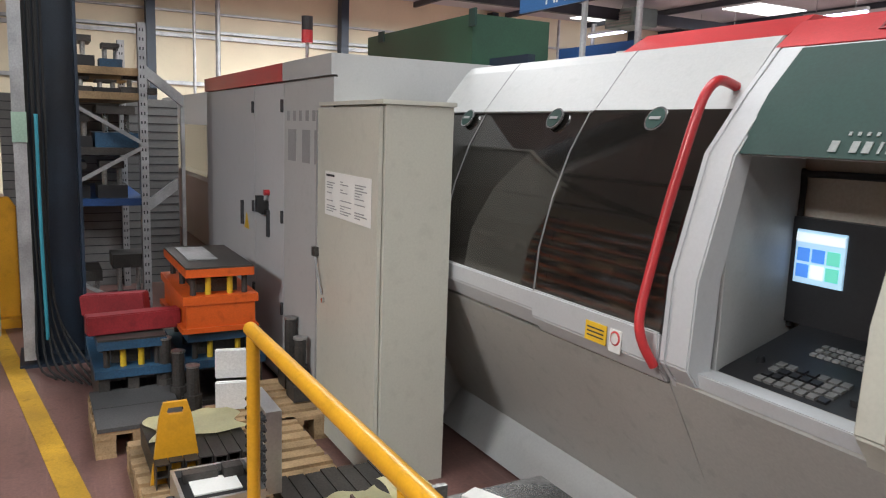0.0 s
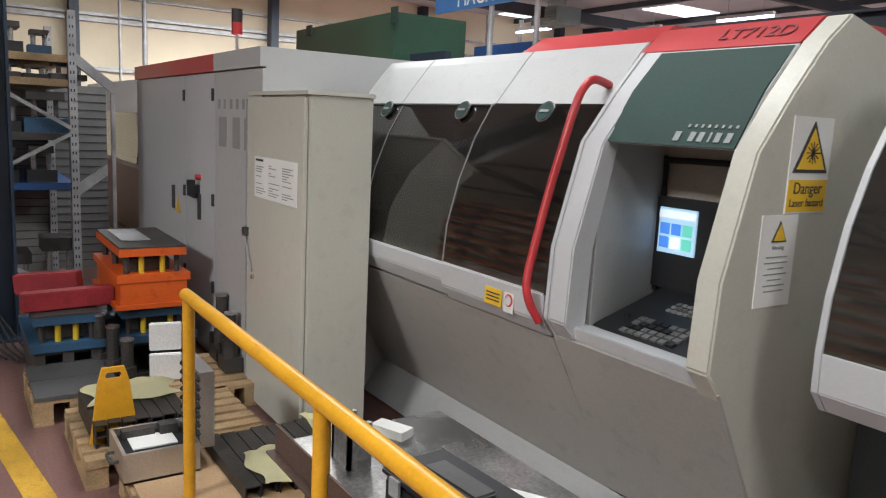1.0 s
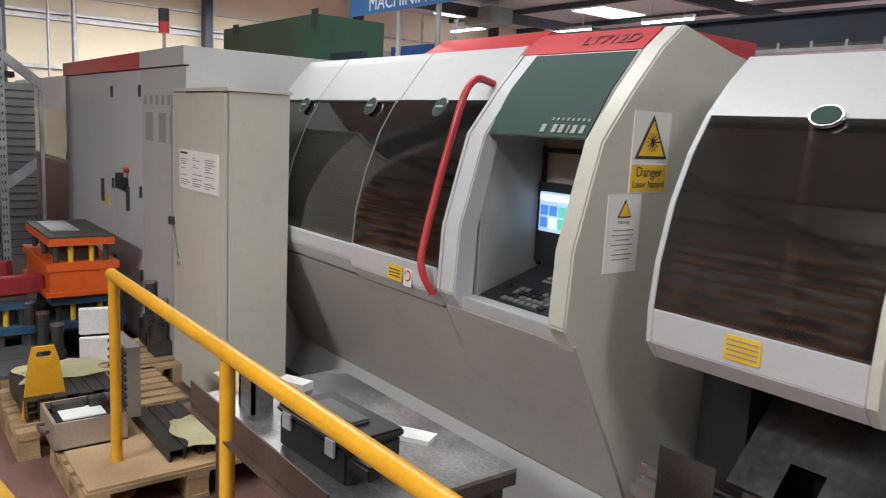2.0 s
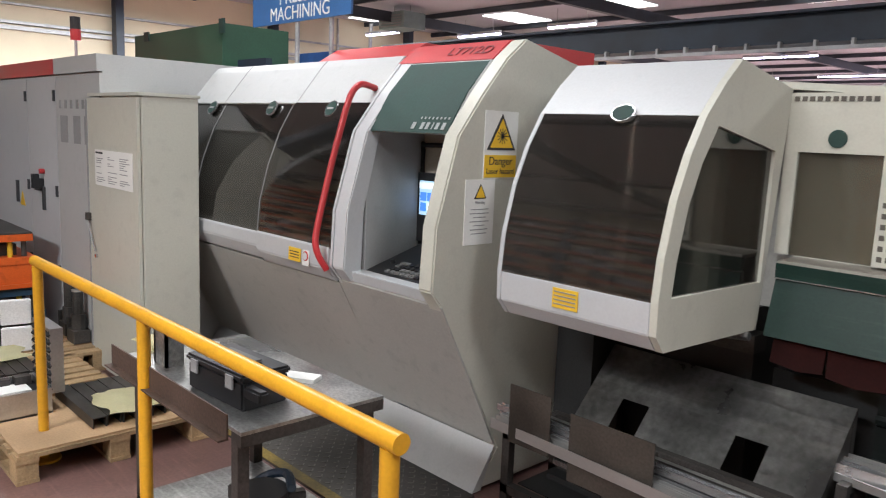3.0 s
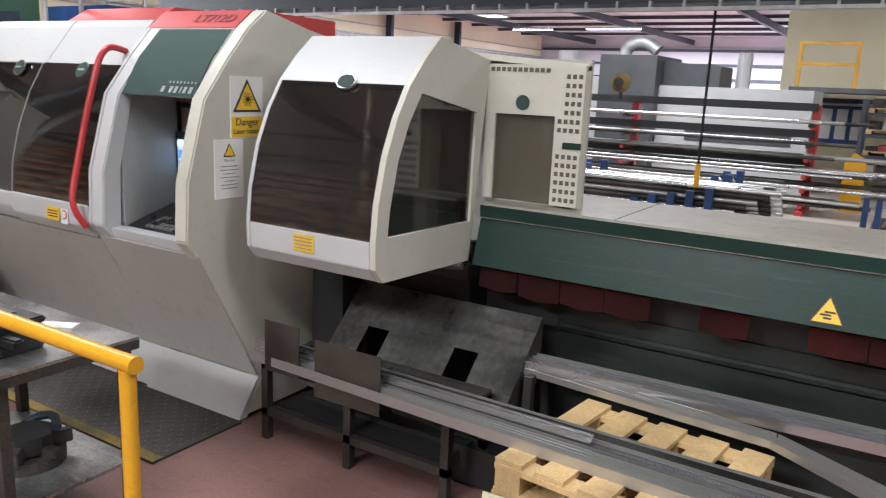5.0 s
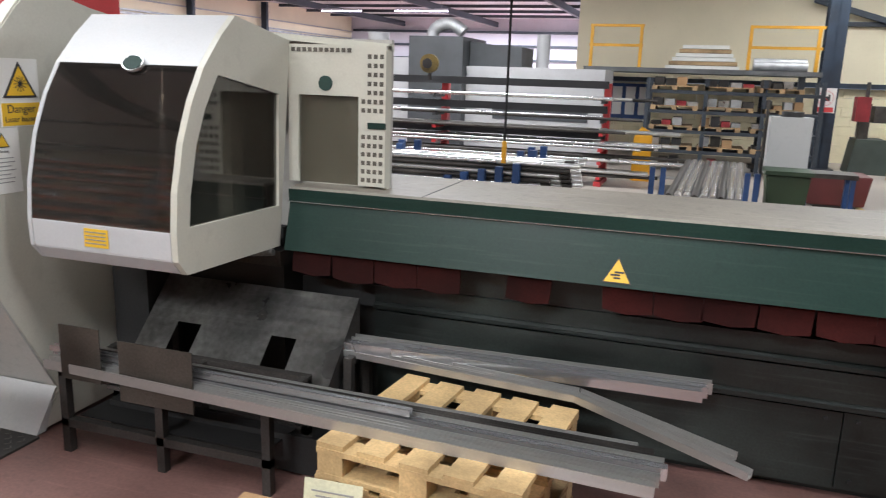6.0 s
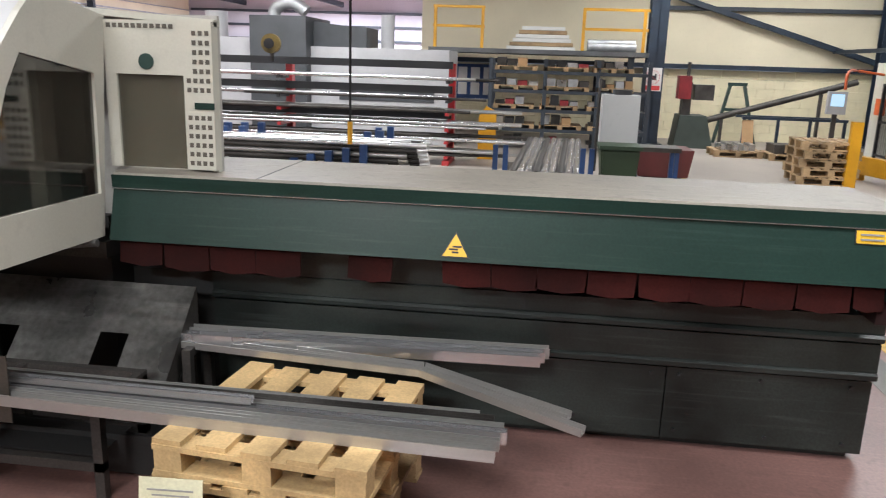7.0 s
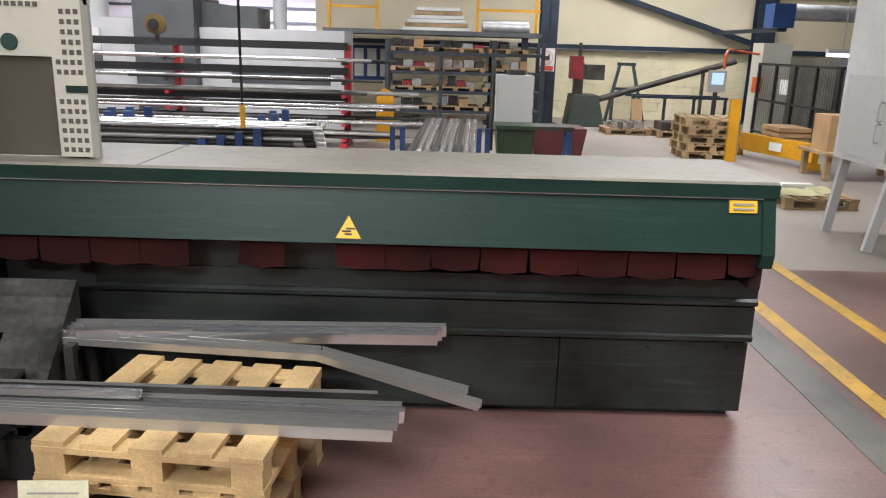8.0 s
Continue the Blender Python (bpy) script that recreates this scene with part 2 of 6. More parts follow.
def P(pts, x0, x1, axis="x"):
    bm = bmesh.new()
    prism(bm, pts, x0, x1, axis)
    return bm


def R(*rods, n=12):
    bm = bmesh.new()
    for p, q, r in rods:
        rod(bm, p, q, r, n=n)
    return bm


def words(name, text, m, size, material, parent, depth=0.001):
    """Raised lettering in the built-in font, as a mesh."""
    cu = bpy.data.curves.new(name, "FONT")
    cu.body, cu.size, cu.extrude, cu.align_x, cu.align_y = text, size, depth, "CENTER", "CENTER"
    tmp = bpy.data.objects.new(name, cu)
    scene.collection.objects.link(tmp)
    me = bpy.data.meshes.new_from_object(tmp.evaluated_get(bpy.context.evaluated_depsgraph_get()))
    bpy.data.objects.remove(tmp)
    bpy.data.curves.remove(cu)
    me.transform(m)
    me.materials.clear()
    me.materials.append(material)
    ob = new(name, me)
    if parent is not None:
        ob.parent = parent
        if parent.type == "EMPTY":
            ob.matrix_parent_inverse = Matrix.Translation(-parent.location)
    return ob


def facing(at, normal, up=(0, 0, 1)):
    """A pose whose z axis is the normal and whose y axis is up."""
    nrm = Vector(normal).normalized()
    x = Vector(up).cross(nrm).normalized()
    y = nrm.cross(x)
    return Matrix.Translation(at) @ Matrix((x, y, nrm)).transposed().to_4x4()


def plate(m, w, h, t=0.003):
    """A thin sheet centred on a pose, w by h."""
    bm = bmesh.new()
    box(bm, -w / 2, w / 2, -h / 2, h / 2, 0, t, m)
    return bm


def structure(name, bm, material, label="", bevel=0.0):
    return tagged(part(name, bm, material, None, label, bevel), kind="structure")


def each(name, dims, material, parent, label="", bevel=0.0):
    for d in dims:
        part(name, B(d), material, parent, label, bevel)


def each_rod(name, rods, material, parent, label="", n=12, smooth=False):
    for r in rods:
        part(name, R(r, n=n), material, parent, label, smooth=smooth)


# ---------- the hall ----------
LINE_BM = bmesh.new()
bar(LINE_BM, (-20.0, -1.2, 0.002), (-4.0, 0.88, 0.002), 0.12, 0.004)
structure("floor", B((-21.5, -4.4, -6, 46, -0.2, 0), (-4.4, 14, -6, 6.3, -0.2, 0)), M_FLOOR, "worn red-brown painted concrete floor")
structure("floor_concrete", B((-4.4, 14, 6.3, 46, -0.2, 0)), M_FLOOR_GREY, "bare beige concrete floor of the back bay")
structure("floor_line_aisle", LINE_BM, M_LINE, "worn yellow aisle line")
structure("floor_line_cross", B((2.46, 2.58, 1.8, 14, 0, 0.004)), M_LINE, "worn yellow aisle line")
structure("floor_line_far", B((3.06, 3.17, 2.5, 12.6, 0, 0.004)), M_LINE, "worn yellow aisle line")
structure("floor_band", B((2.16, 2.38, 1.6, 6.2, 0, 0.003)), mat("worn_grey_green_floor_paint", (0.135, 0.125, 0.105), 0.4, var=0.25, scale=5, dirt=0.3), "worn grey-green painted band beside the aisle line")
structure("wall_west", B((-21.7, -21.5, -6, 46, -0.2, 6)), M_CLADDING, "cream sheet cladding wall")
structure("wall_far", B((-21.5, -3.2, 46, 46.2, -0.2, 6)), M_FAR)
structure("wall_return", B((-3.2, -3.0, 21.2, 46, -0.2, 6)), M_FAR)
structure("wall_south", B((-21.5, 14, -6.2, -6, -0.2, 6)), M_CLADDING)
structure("wall_east", B((14, 14.2, -6.2, 46, -0.2, 6)), M_CLADDING)
wn_ = structure("wall_north", B((-3.2, 14, 21, 21.2, 1.82, 6)), M_CLADDING, "cream cladding above a painted block wall")
bm = bmesh.new()
for r in range(8):
    for k in range(39):
        x0 = -3.2 + k * 0.45 - (0.22 if r % 2 else 0)
        box(bm, max(-3.2, x0), min(14, x0 + 0.443), 20.9, 21.2, r * 0.225, r * 0.225 + 0.219)
structure("wall_north_blocks", bm, M_BLOCK, "cream painted blockwork")
structure("ceiling", B((-21.5, 14, -6, 46, 5.2, 5.3)), M_ROOF, "grey profiled roof sheeting")
bm = bmesh.new()
for y in range(-5, 46, 3):
    box(bm, -21.5, 14, y, y + 0.09, 5.05, 5.19)
for x in (-18, -12, -6, 0, 6, 12):
    box(bm, x, x + 0.16, -6, 46, 4.72, 5.0)
tagged(part("roof_steelwork", bm, M_PURLIN, None, "dark roof purlins and rafters"), kind="structure")
bm = bmesh.new()
for x, y in ((-21, 15), (-17, 17), (-13, 16.4), (-8.6, 18), (-21.5, 24), (-15, 22), (-9, 30), (-4.6, 20), (-19, 33)):
    box(bm, x, x + 1.2, y, y + 1.8, 5.17, 5.195)
tagged(part("rooflights", bm, M_SKY_GLOW, None, "bright translucent roof panels"), kind="structure")
bm = bmesh.new()
for z, d in ((3.72, 0.09), (3.86, 0.07), (4.3, 0.05), (2.6, 0.09)):
    box(bm, -21.49, -21.38, -6, 46, z, z + d)
tagged(part("wall_rails", bm, M_GALV, None, "galvanised cladding rails"), kind="structure")
for y in (3.0, 7.75, 12.3, 17.6, 23.0, 29.0, 35.0):
    structure("wall_column", B((-21.36, -21.05, y, y + 0.2, 0, 5.1)), M_BLUE_STEEL, "navy steel wall stanchion")
bm = bmesh.new()
for y, r in ((4.05, 0.035), (4.6, 0.06), (14.6, 0.04), (15.9, 0.06)):
    rod(bm, (-21.0, y, 0), (-21.0, y, 5.1), r)
tagged(part("wall_pipes", bm, M_GALV, None, "grey service pipes on the wall"), kind="structure")
bm = bmesh.new()
for z in (2.75, 3.55, 4.35):
    box(bm, -21.3, -3.3, 45.8, 45.99, z, z + 0.14)
    box(bm, 2.95, 14, 20.86, 20.99, z + 0.5, z + 0.6)
tagged(part("wall_girts", bm, M_PURLIN, None, "dark sheeting rails on the far walls"), kind="structure")
structure("north_wall_rail", B((-3.0, 14, 20.7, 20.9, 1.81, 1.92)), M_BLUE_STEEL, "dark sill rail on the block wall")
bm = bmesh.new()
bar(bm, (2.4, 20.8, 3.85), (8.3, 20.8, 2.08), 0.12, 0.13)
tagged(part("wall_brace", bm, M_BLUE_STEEL, None, "navy diagonal wall brace"), kind="structure")


def column(x, y, w, d, h, label):
    """A rolled steel stanchion, flanges across y."""
    t = thing("steel_column", (x, y, 0), label, "column")
    bm = B((x - 0.008, x + 0.008, y - d / 2, y + d / 2, 0, h), (x - w / 2, x + w / 2, y - d / 2, y - d / 2 + 0.02, 0, h), (x - w / 2, x + w / 2, y + d / 2 - 0.02, y + d / 2, 0, h))
    part("stanchion", bm, M_BLUE_STEEL, t)
    part("base_plate", B((x - w / 2 - 0.1, x + w / 2 + 0.1, y - d / 2 - 0.08, y + d / 2 + 0.08, 0, 0.02)), M_BLUE_STEEL, t)
    return t


col_a = column(-7.95, 0.69, 0.3, 0.36, 5.0, "navy-painted steel stanchion with cables strapped to it")
part("cable_tray", B((-7.78, -7.72, 0.46, 0.54, 0.05, 4.9)), M_GALV, col_a, "galvanised cable trunking")
bm = bmesh.new()
for k in range(7):
    y = 0.545 + 0.018 * k
    pipe(bm, [(-7.76, y, 3.4), (-7.74, y - 0.01 * (k % 2), 1.6), (-7.73, y + 0.012 * (k % 3), 0.5), (-7.6, y + 0.03 * k, 0.06), (-7.3 + 0.05 * k, y + 0.1 + 0.03 * k, 0.03)], 0.009, 6)
tagged(part("cable", bm, M_RUBBER, col_a, "black cables hanging in a bundle"), kind="stuff")
bm = bmesh.new()
pipe(bm, [(-7.70, 0.6, 1.75), (-7.69, 0.6, 0.9), (-7.69, 0.61, 0.2)], 0.012, 8)
part("air_hose", bm, mat("cyan_hose", (0.05, 0.32, 0.42), 0.5), col_a, "cyan air hose")
part("notice", plate(facing((-7.71, 0.5, 1.66), (1, 0, 0)), 0.09, 0.2), mat("green_card", (0.35, 0.5, 0.4), 0.7), col_a, "pale green notice card")
col_b = column(2.72, 19.2, 0.4, 0.45, 5.0, "navy steel stanchion with a prohibition sign")

col_c = column(8.5, 20.55, 0.5, 0.3, 5.0, "navy steel stanchion on the block wall")

# travelling crane beam across the bay
beam = thing("crane_beam", (0, 9, 2.8), "long navy steel crane beam across the bay", "crane beam")
part("girder", B((-11.4, 12, 8.9, 9.1, 2.84, 3.14), (-11.4, 12, 8.78, 9.22, 3.14, 3.17), (-11.4, 12, 8.78, 9.22, 2.81, 2.84)), M_BLUE_STEEL, beam)
part("festoon_rail", B((-11.0, 12, 8.70, 8.74, 2.72, 2.76)), M_GALV, beam, "thin galvanised festoon rail")
bm = bmesh.new()
for k in range(60):
    x = -10.8 + k * 0.38
    box(bm, x, x + 0.03, 8.71, 8.78, 2.75, 2.83)
tagged(part("hangers", bm, M_GALV, beam), kind="stuff")
part("end_column", B((-11.5, -11.3, 8.85, 9.15, 0, 2.8)), M_BLUE_STEEL, beam)


def tube_light(x0, x1, y, z):
    t = thing("strip_light", (x0, y, z), "lit white fluorescent strip light hung from the roof", "light", "roof strip lights")
    part("casing", B((x0, x1, y - 0.06, y + 0.06, z + 0.05, z + 0.13)), M_WHITE, t)
    each_rod("tube", (((x0 + 0.02, y - 0.03, z + 0.02), (x1 - 0.02, y - 0.03, z + 0.02), 0.03), ((x0 + 0.02, y + 0.03, z + 0.02), (x1 - 0.02, y + 0.03, z + 0.02), 0.03)), M_TUBE_GLOW, t)
    each_rod("hanger", (((x0 + 0.3, y, z + 0.1), (x0 + 0.3, y, 5.21), 0.008), ((x1 - 0.3, y, z + 0.1), (x1 - 0.3, y, 5.21), 0.008)), M_GALV, t)


for x0, x1, y in ((-13.3, -10.8, 26.3), (-17.7, -15.6, 34.5), (-13.8, -11.2, 34.2), (-20.8, -19.2, 15.6), (-18.4, -16.6, 17.4), (-14.6, -13, 17.2)):
    tube_light(x0, x1, y, 4.62 if y > 20 else 4.66)

# ---------- tube laser machine ----------
mach = thing("tube_laser_machine", (-3.2, 2.8, 0), "cream and grey tube laser cutting machine with smoked windows", "machine")
X0, XC, XR = -6.6, -3.64, -2.88
part("belly", P([(2.40, 0.93), (3.5, 0.93), (3.5, 0.02), (3.0, 0.02), (2.80, 0.20)], X0, XC - 0.004), M_BELLY, mach, bevel=0.004)
# White toe plates take the greyer enamel for the belly's shade and dirt.
part("toe_plate", P([(2.795, 0.205), (2.66, 0.015), (2.95, 0.015)], X0, XC - 0.004), M_GREY, mach, "white sloping toe plate, greyed for belly shade and dirt")
part("band", P([(2.40, 0.94), (2.352, 1.02), (2.35, 1.10), (2.46, 1.10), (2.46, 0.94)], X0, -4.365), M_WHITE, mach, bevel=0.006)
part("door_band", P([(2.385, 0.935), (2.335, 1.0), (2.33, 1.11), (2.46, 1.11), (2.46, 0.935)], -4.36, XC - 0.006), M_WHITE, mach, "pale lower rail of the sliding door", bevel=0.006)
part("interior_back", B((X0, XC, 3.0, 3.5, 0.94, 2.0)), M_INSIDE, mach, "inside of the enclosure, dimmed by its colour")
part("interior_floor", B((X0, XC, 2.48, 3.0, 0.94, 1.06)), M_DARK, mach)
part("top_panel", P([(2.58, 1.83), (2.75, 2.045), (2.79, 2.085), (3.6, 2.085), (3.6, 2.04), (2.80, 2.04), (2.61, 1.82)], X0, XC - 0.004), M_GREY, mach, bevel=0.004)
for x in (-5.9, -5.205, -4.345):
    part("panel_seam", P([(2.578, 1.83), (2.748, 2.046), (2.788, 2.087), (2.80, 2.075), (2.6, 1.83)], x - 0.0012, x + 0.0012), M_INK_GREY, mach)
part("end_panel", P([(2.40, 0.93), (2.35, 1.10), (2.5, 1.82), (2.75, 2.04), (3.5, 2.04), (3.5, 0.93)], X0 - 0.05, X0), M_GREY, mach)
GL = [(2.352, 1.10), (2.368, 1.28), (2.42, 1.48), (2.495, 1.67), (2.59, 1.835)]


def curved_pane(prof, x0, x1, dy=0.0, t=0.008):
    return P([(y + dy, z) for y, z in prof] + [(y + dy + t, z) for y, z in reversed(prof)], x0, x1)


for x0, x1, dy in ((X0, -5.9, 0.012), (-5.89, -5.21, 0.012), (-5.20, -4.33, 0.012), (-4.345, XC - 0.006, -0.012)):
    part("window_pane", curved_pane(GL, x0, x1, dy), M_GLASS, mach, "smoked curved window pane", smooth=True)
for x in (-5.895, -5.205, -4.36):
    part("window_bar", curved_pane(GL, x - 0.012, x + 0.012, 0.022, 0.02), M_BLACK, mach)
    # Thin grey strip that draws the paler line at each pane division.
    part("pane_edge", curved_pane(GL, x - 0.0015, x + 0.0015, 0.006 if x < -4.5 else -0.016, 0.006), M_INK_GREY, mach, "pale strip along the pane edge")
# Invented grey and near-black diagonals for the pale bands in the panes.
for k, x in enumerate((-6.3, -5.5, -4.75, -4.0)):
    part("inner_diagonal", P([(x, 1.06), (x + 0.10, 1.06), (x + 0.42, 2.0), (x + 0.30, 2.0)], 2.93, 2.99, "y"), M_GREY if k % 2 else M_DARK, mach)
part("inner_gantry", B((-6.4, -3.7, 2.75, 2.85, 1.28, 1.42)), M_STEEL_DARK, mach)
part("door_seal", curved_pane(GL, XC - 0.012, XC - 0.002, -0.008, 0.12), M_RUBBER, mach, "black rubber door seal")
part("tool_shelf", B((-5.8, -3.9, 2.62, 2.98, 1.2, 1.23)), M_STEEL_DARK, mach)
for x in (-5.33, -4.58, -3.97):
    m = facing((x, 2.560, 1.80), (0, -1, 0.55))
    bm = bmesh.new()
    bmesh.ops.create_cone(bm, cap_ends=True, segments=28, radius1=0.05, radius2=0.05, depth=0.01, matrix=m)
    part("badge_rim", bm, M_BRIGHT, mach, "chromed badge rim")
    bm = bmesh.new()
    bmesh.ops.create_cone(bm, cap_ends=True, segments=28, radius1=0.043, radius2=0.043, depth=0.014, matrix=m)
    b = part("badge", bm, M_LOGO_GREEN, mach, "dark green oval badge")
    part("badge_mark", plate(m @ pose(0, 0, 0.008), 0.055, 0.012, 0.002), M_INK_GREY, b)
# red grab handle
bm = bmesh.new()
pipe(bm, [(-3.69, 2.635, 1.91), (-3.665, 2.53, 1.923), (-3.662, 2.475, 1.888), (-3.664, 2.44, 1.813), (-3.673, 2.40, 1.663), (-3.685, 2.36, 1.493), (-3.687, 2.31, 1.292), (-3.685, 2.285, 1.19), (-3.677, 2.275, 1.13), (-3.662, 2.285, 1.07), (-3.650, 2.325, 1.0)], 0.0165, 12)
part("grab_handle", bm, M_RED, mach, "bent red grab handle", smooth=True)
part("warning_label", plate(facing((-3.95, 2.330, 1.035), (0, -1, 0.04)), 0.115, 0.07), M_LABEL_Y, mach, "yellow warning label")
part("prohibition_label", plate(facing((-3.845, 2.330, 1.03), (0, -1, 0.04)), 0.06, 0.08), M_PAPER, mach, "white prohibition label")
for z in (1.05, 1.035, 1.02):
    part("label_line", plate(facing((-3.95, 2.3275, z), (0, -1, 0.04)), 0.09, 0.005, 0.002), M_INK, mach)
bm = bmesh.new()
bmesh.ops.create_cone(bm, cap_ends=False, segments=20, radius1=0.026, radius2=0.020, depth=0.004, matrix=facing((-3.845, 2.325, 1.04), (0, -1, 0.04)))
part("label_ring", bm, M_INK_RED, mach)
# red crest
part("crest_left", P([(2.80, 2.086), (2.93, 2.165), (3.3, 2.165), (3.3, 2.086)], -4.45, XC - 0.004), M_RED, mach, "red roof crest")
# console unit
SIDE = [(2.39, 0.95), (2.332, 1.02), (2.345, 1.30), (2.455, 1.69), (2.60, 1.88), (2.74, 2.04), (2.86, 2.135), (3.2, 2.06), (3.6, 2.0), (3.6, 0.02), (2.66, 0.02), (2.80, 0.20)]
part("console_left_jamb", P(SIDE, XC, XC + 0.03), M_WHITE, mach, bevel=0.006, smooth=True)
part("console_left_frame", P(SIDE[:6] + [(2.86, 2.03), (2.66, 1.87), (2.54, 1.69), (2.45, 1.30), (2.44, 1.0)], XC + 0.031, XC + 0.125), M_WHITE, mach, "pale curved frame of the console", bevel=0.006, smooth=True)
part("console_left_wall", P([(XC + 0.125, 2.46), (XC + 0.04, 2.92), (XC + 0.031, 2.92), (XC + 0.031, 2.46)], 0.99, 1.69, "z"), M_GREY, mach)
part("console_right_jamb", P(SIDE, XR - 0.09, XR), M_CREAM, mach, "cream end cheek", bevel=0.008, smooth=True)
part("console_head", P([(2.478, 1.69), (2.60, 1.88), (2.735, 2.035), (3.5, 2.035), (3.5, 1.69)], XC + 0.105, XR - 0.09), M_GREY, mach, bevel=0.004)
part("console_crest", P([(2.735, 2.036), (2.855, 2.135), (3.5, 2.135), (3.5, 2.036)], XC + 0.002, XR - 0.088), M_RED, mach, "red roof crest with model lettering", bevel=0.004)
part("console_base", P([(2.405, 0.95), (2.39, 1.005), (2.47, 1.005), (2.50, 0.99), (3.5, 0.99), (3.5, 0.02), (2.665, 0.02), (2.805, 0.20)], XC + 0.105, XR - 0.09), M_BELLY, mach)
part("console_toe_plate", P([(2.78, 0.215), (2.64, 0.012), (2.70, 0.012)], XC, XR + 0.002), M_GREY, mach, "white sloping toe plate, greyed for belly shade and dirt")
part("console_front_skin", P([(2.393, 0.945), (2.775, 0.225), (2.782, 0.23), (2.402, 0.955)], XC, XR - 0.001), M_BELLY, mach)
part("console_sill", P([(2.397, 0.952), (2.378, 1.008), (2.46, 1.008), (2.46, 0.96)], XC + 0.001, XR - 0.001), M_WHITE, mach, bevel=0.004)
part("console_recess_back", B((XC + 0.03, XR - 0.08, 2.98, 3.02, 0.98, 1.70)), M_GREY, mach)
part("console_recess_inner", B((XC + 0.03, XR - 0.08, 2.90, 2.98, 1.10, 1.69)), mat("beige_panel", (0.33, 0.30, 0.26), 0.5), mach)
bm = bmesh.new()
pipe(bm, [(XC + 0.055, 2.885, 1.10), (XC + 0.055, 2.885, 1.60), (XC + 0.075, 2.885, 1.63), (XR - 0.16, 2.885, 1.63), (XR - 0.14, 2.885, 1.60), (XR - 0.14, 2.885, 1.12)], 0.012, 8)
part("rubber_seal", bm, M_RUBBER, mach, "black rubber seal round the recess")
# control panel
part("screen_housing", B((-3.595, -3.2, 2.86, 2.90, 1.12, 1.485)), M_BLACK, mach, "black monitor housing", bevel=0.006)
scr = part("screen", B((-3.565, -3.385, 2.852, 2.862, 1.265, 1.445)), M_SCREEN, mach, "lit blue operating screen")
part("screen_bar", B((-3.563, -3.387, 2.848, 2.851, 1.405, 1.435)), M_SCREEN_W, scr)
for x, z, mm in ((-3.555, 1.34, M_SCREEN_B), (-3.50, 1.34, M_SCREEN_B), (-3.445, 1.34, M_SCREEN_G), (-3.555, 1.285, M_SCREEN_B), (-3.50, 1.285, M_SCREEN_W), (-3.445, 1.285, M_SCREEN_G)):
    part("screen_tile", B((x, x + 0.046, 2.848, 2.851, z, z + 0.045)), mm, scr)
kb = facing((-3.255, 2.64, 1.055), (0, -0.30, 1))
part("keyboard_frame", plate(kb @ pose(0, 0.02, -0.012), 0.54, 0.46, 0.012), M_BLACK, mach, "black control desk", bevel=0.003)
rng = random.Random(4)
M_KEY = mat("pale_keycaps", (0.17, 0.17, 0.165), 0.5)
for r in range(4):
    for c in range(7):
        part("key", plate(kb @ pose(-0.13 + c * 0.036, -0.14 + r * 0.034, 0), 0.028, 0.024, 0.008), M_KEY if rng.random() < 0.75 else M_BLACK, mach)
for r in range(3):
    for c in range(9):
        part("key", plate(kb @ pose(-0.10 + c * 0.026, 0.07 + r * 0.03, 0), 0.019, 0.016, 0.006), M_INK_GREY if rng.random() < 0.7 else M_KEY, mach)
for x, y, r, mm in ((0.16, -0.10, 0.020, M_BLACK), (0.20, -0.06, 0.018, M_BLACK), (0.17, -0.02, 0.016, M_BLACK), (-0.20, -0.05, 0.014, M_BLACK), (0.22, 0.03, 0.016, M_BLACK), (0.2, 0.12, 0.014, M_LABEL_Y)):
    bm = bmesh.new()
    bmesh.ops.create_cone(bm, cap_ends=True, segments=16, radius1=r, radius2=r * 0.85, depth=0.02, matrix=kb @ pose(x, y, 0.01))
    part("knob", bm, mm, mach)
# green name plate with maker's mark drawn as plain bars
part("name_plate", P([(2.473, 1.695), (2.594, 1.884), (2.730, 2.03), (2.745, 2.03), (2.61, 1.884), (2.49, 1.695)], XC + 0.115, XR - 0.10), M_LOGO_GREEN, mach, "dark green name plate with worn white marks", smooth=True)
M_INK_PALE = mat("pale_print", (0.30, 0.32, 0.31), 0.6)
nm = facing((-3.10, 2.503, 1.745), (0, -0.842, 0.539))
for dx, w in ((-0.115, 0.034), (-0.055, 0.03), (-0.02, 0.03), (0.015, 0.012), (0.045, 0.03), (0.085, 0.03)):
    part("maker_mark", plate(nm @ pose(dx, -0.022, 0), w * 0.7, 0.036, 0.002), M_INK_PALE, mach)
for k in range(8):
    part("maker_mark_small", plate(nm @ pose(-0.085 + k * 0.026, 0.02, 0), 0.009, 0.012, 0.002), M_INK_PALE, mach)
words("model_lettering", "LT712D", facing((-3.17, 2.792, 2.088), (0, -0.64, 0.77)), 0.088, mat("dark_red_lettering", (0.22, 0.022, 0.028), 0.5), mach)
# end cheek signs
t1 = part("laser_sign", plate(facing((XR, 2.72, 1.655), (1, 0, 0)), 0.215, 0.30), M_PAPER, mach, "yellow laser warning sign")


def tri_sign(m, s, parent, mark=True):
    part("triangle_border", prism_at([(-s / 2, -s * 0.43), (s / 2, -s * 0.43), (0, s * 0.43)], m, 0.0, 0.0045), M_INK, parent)
    part("triangle_field", prism_at([(-s * 0.40, -s * 0.375), (s * 0.40, -s * 0.375), (0, s * 0.315)], m, 0.0, 0.006), M_LABEL_Y, parent)


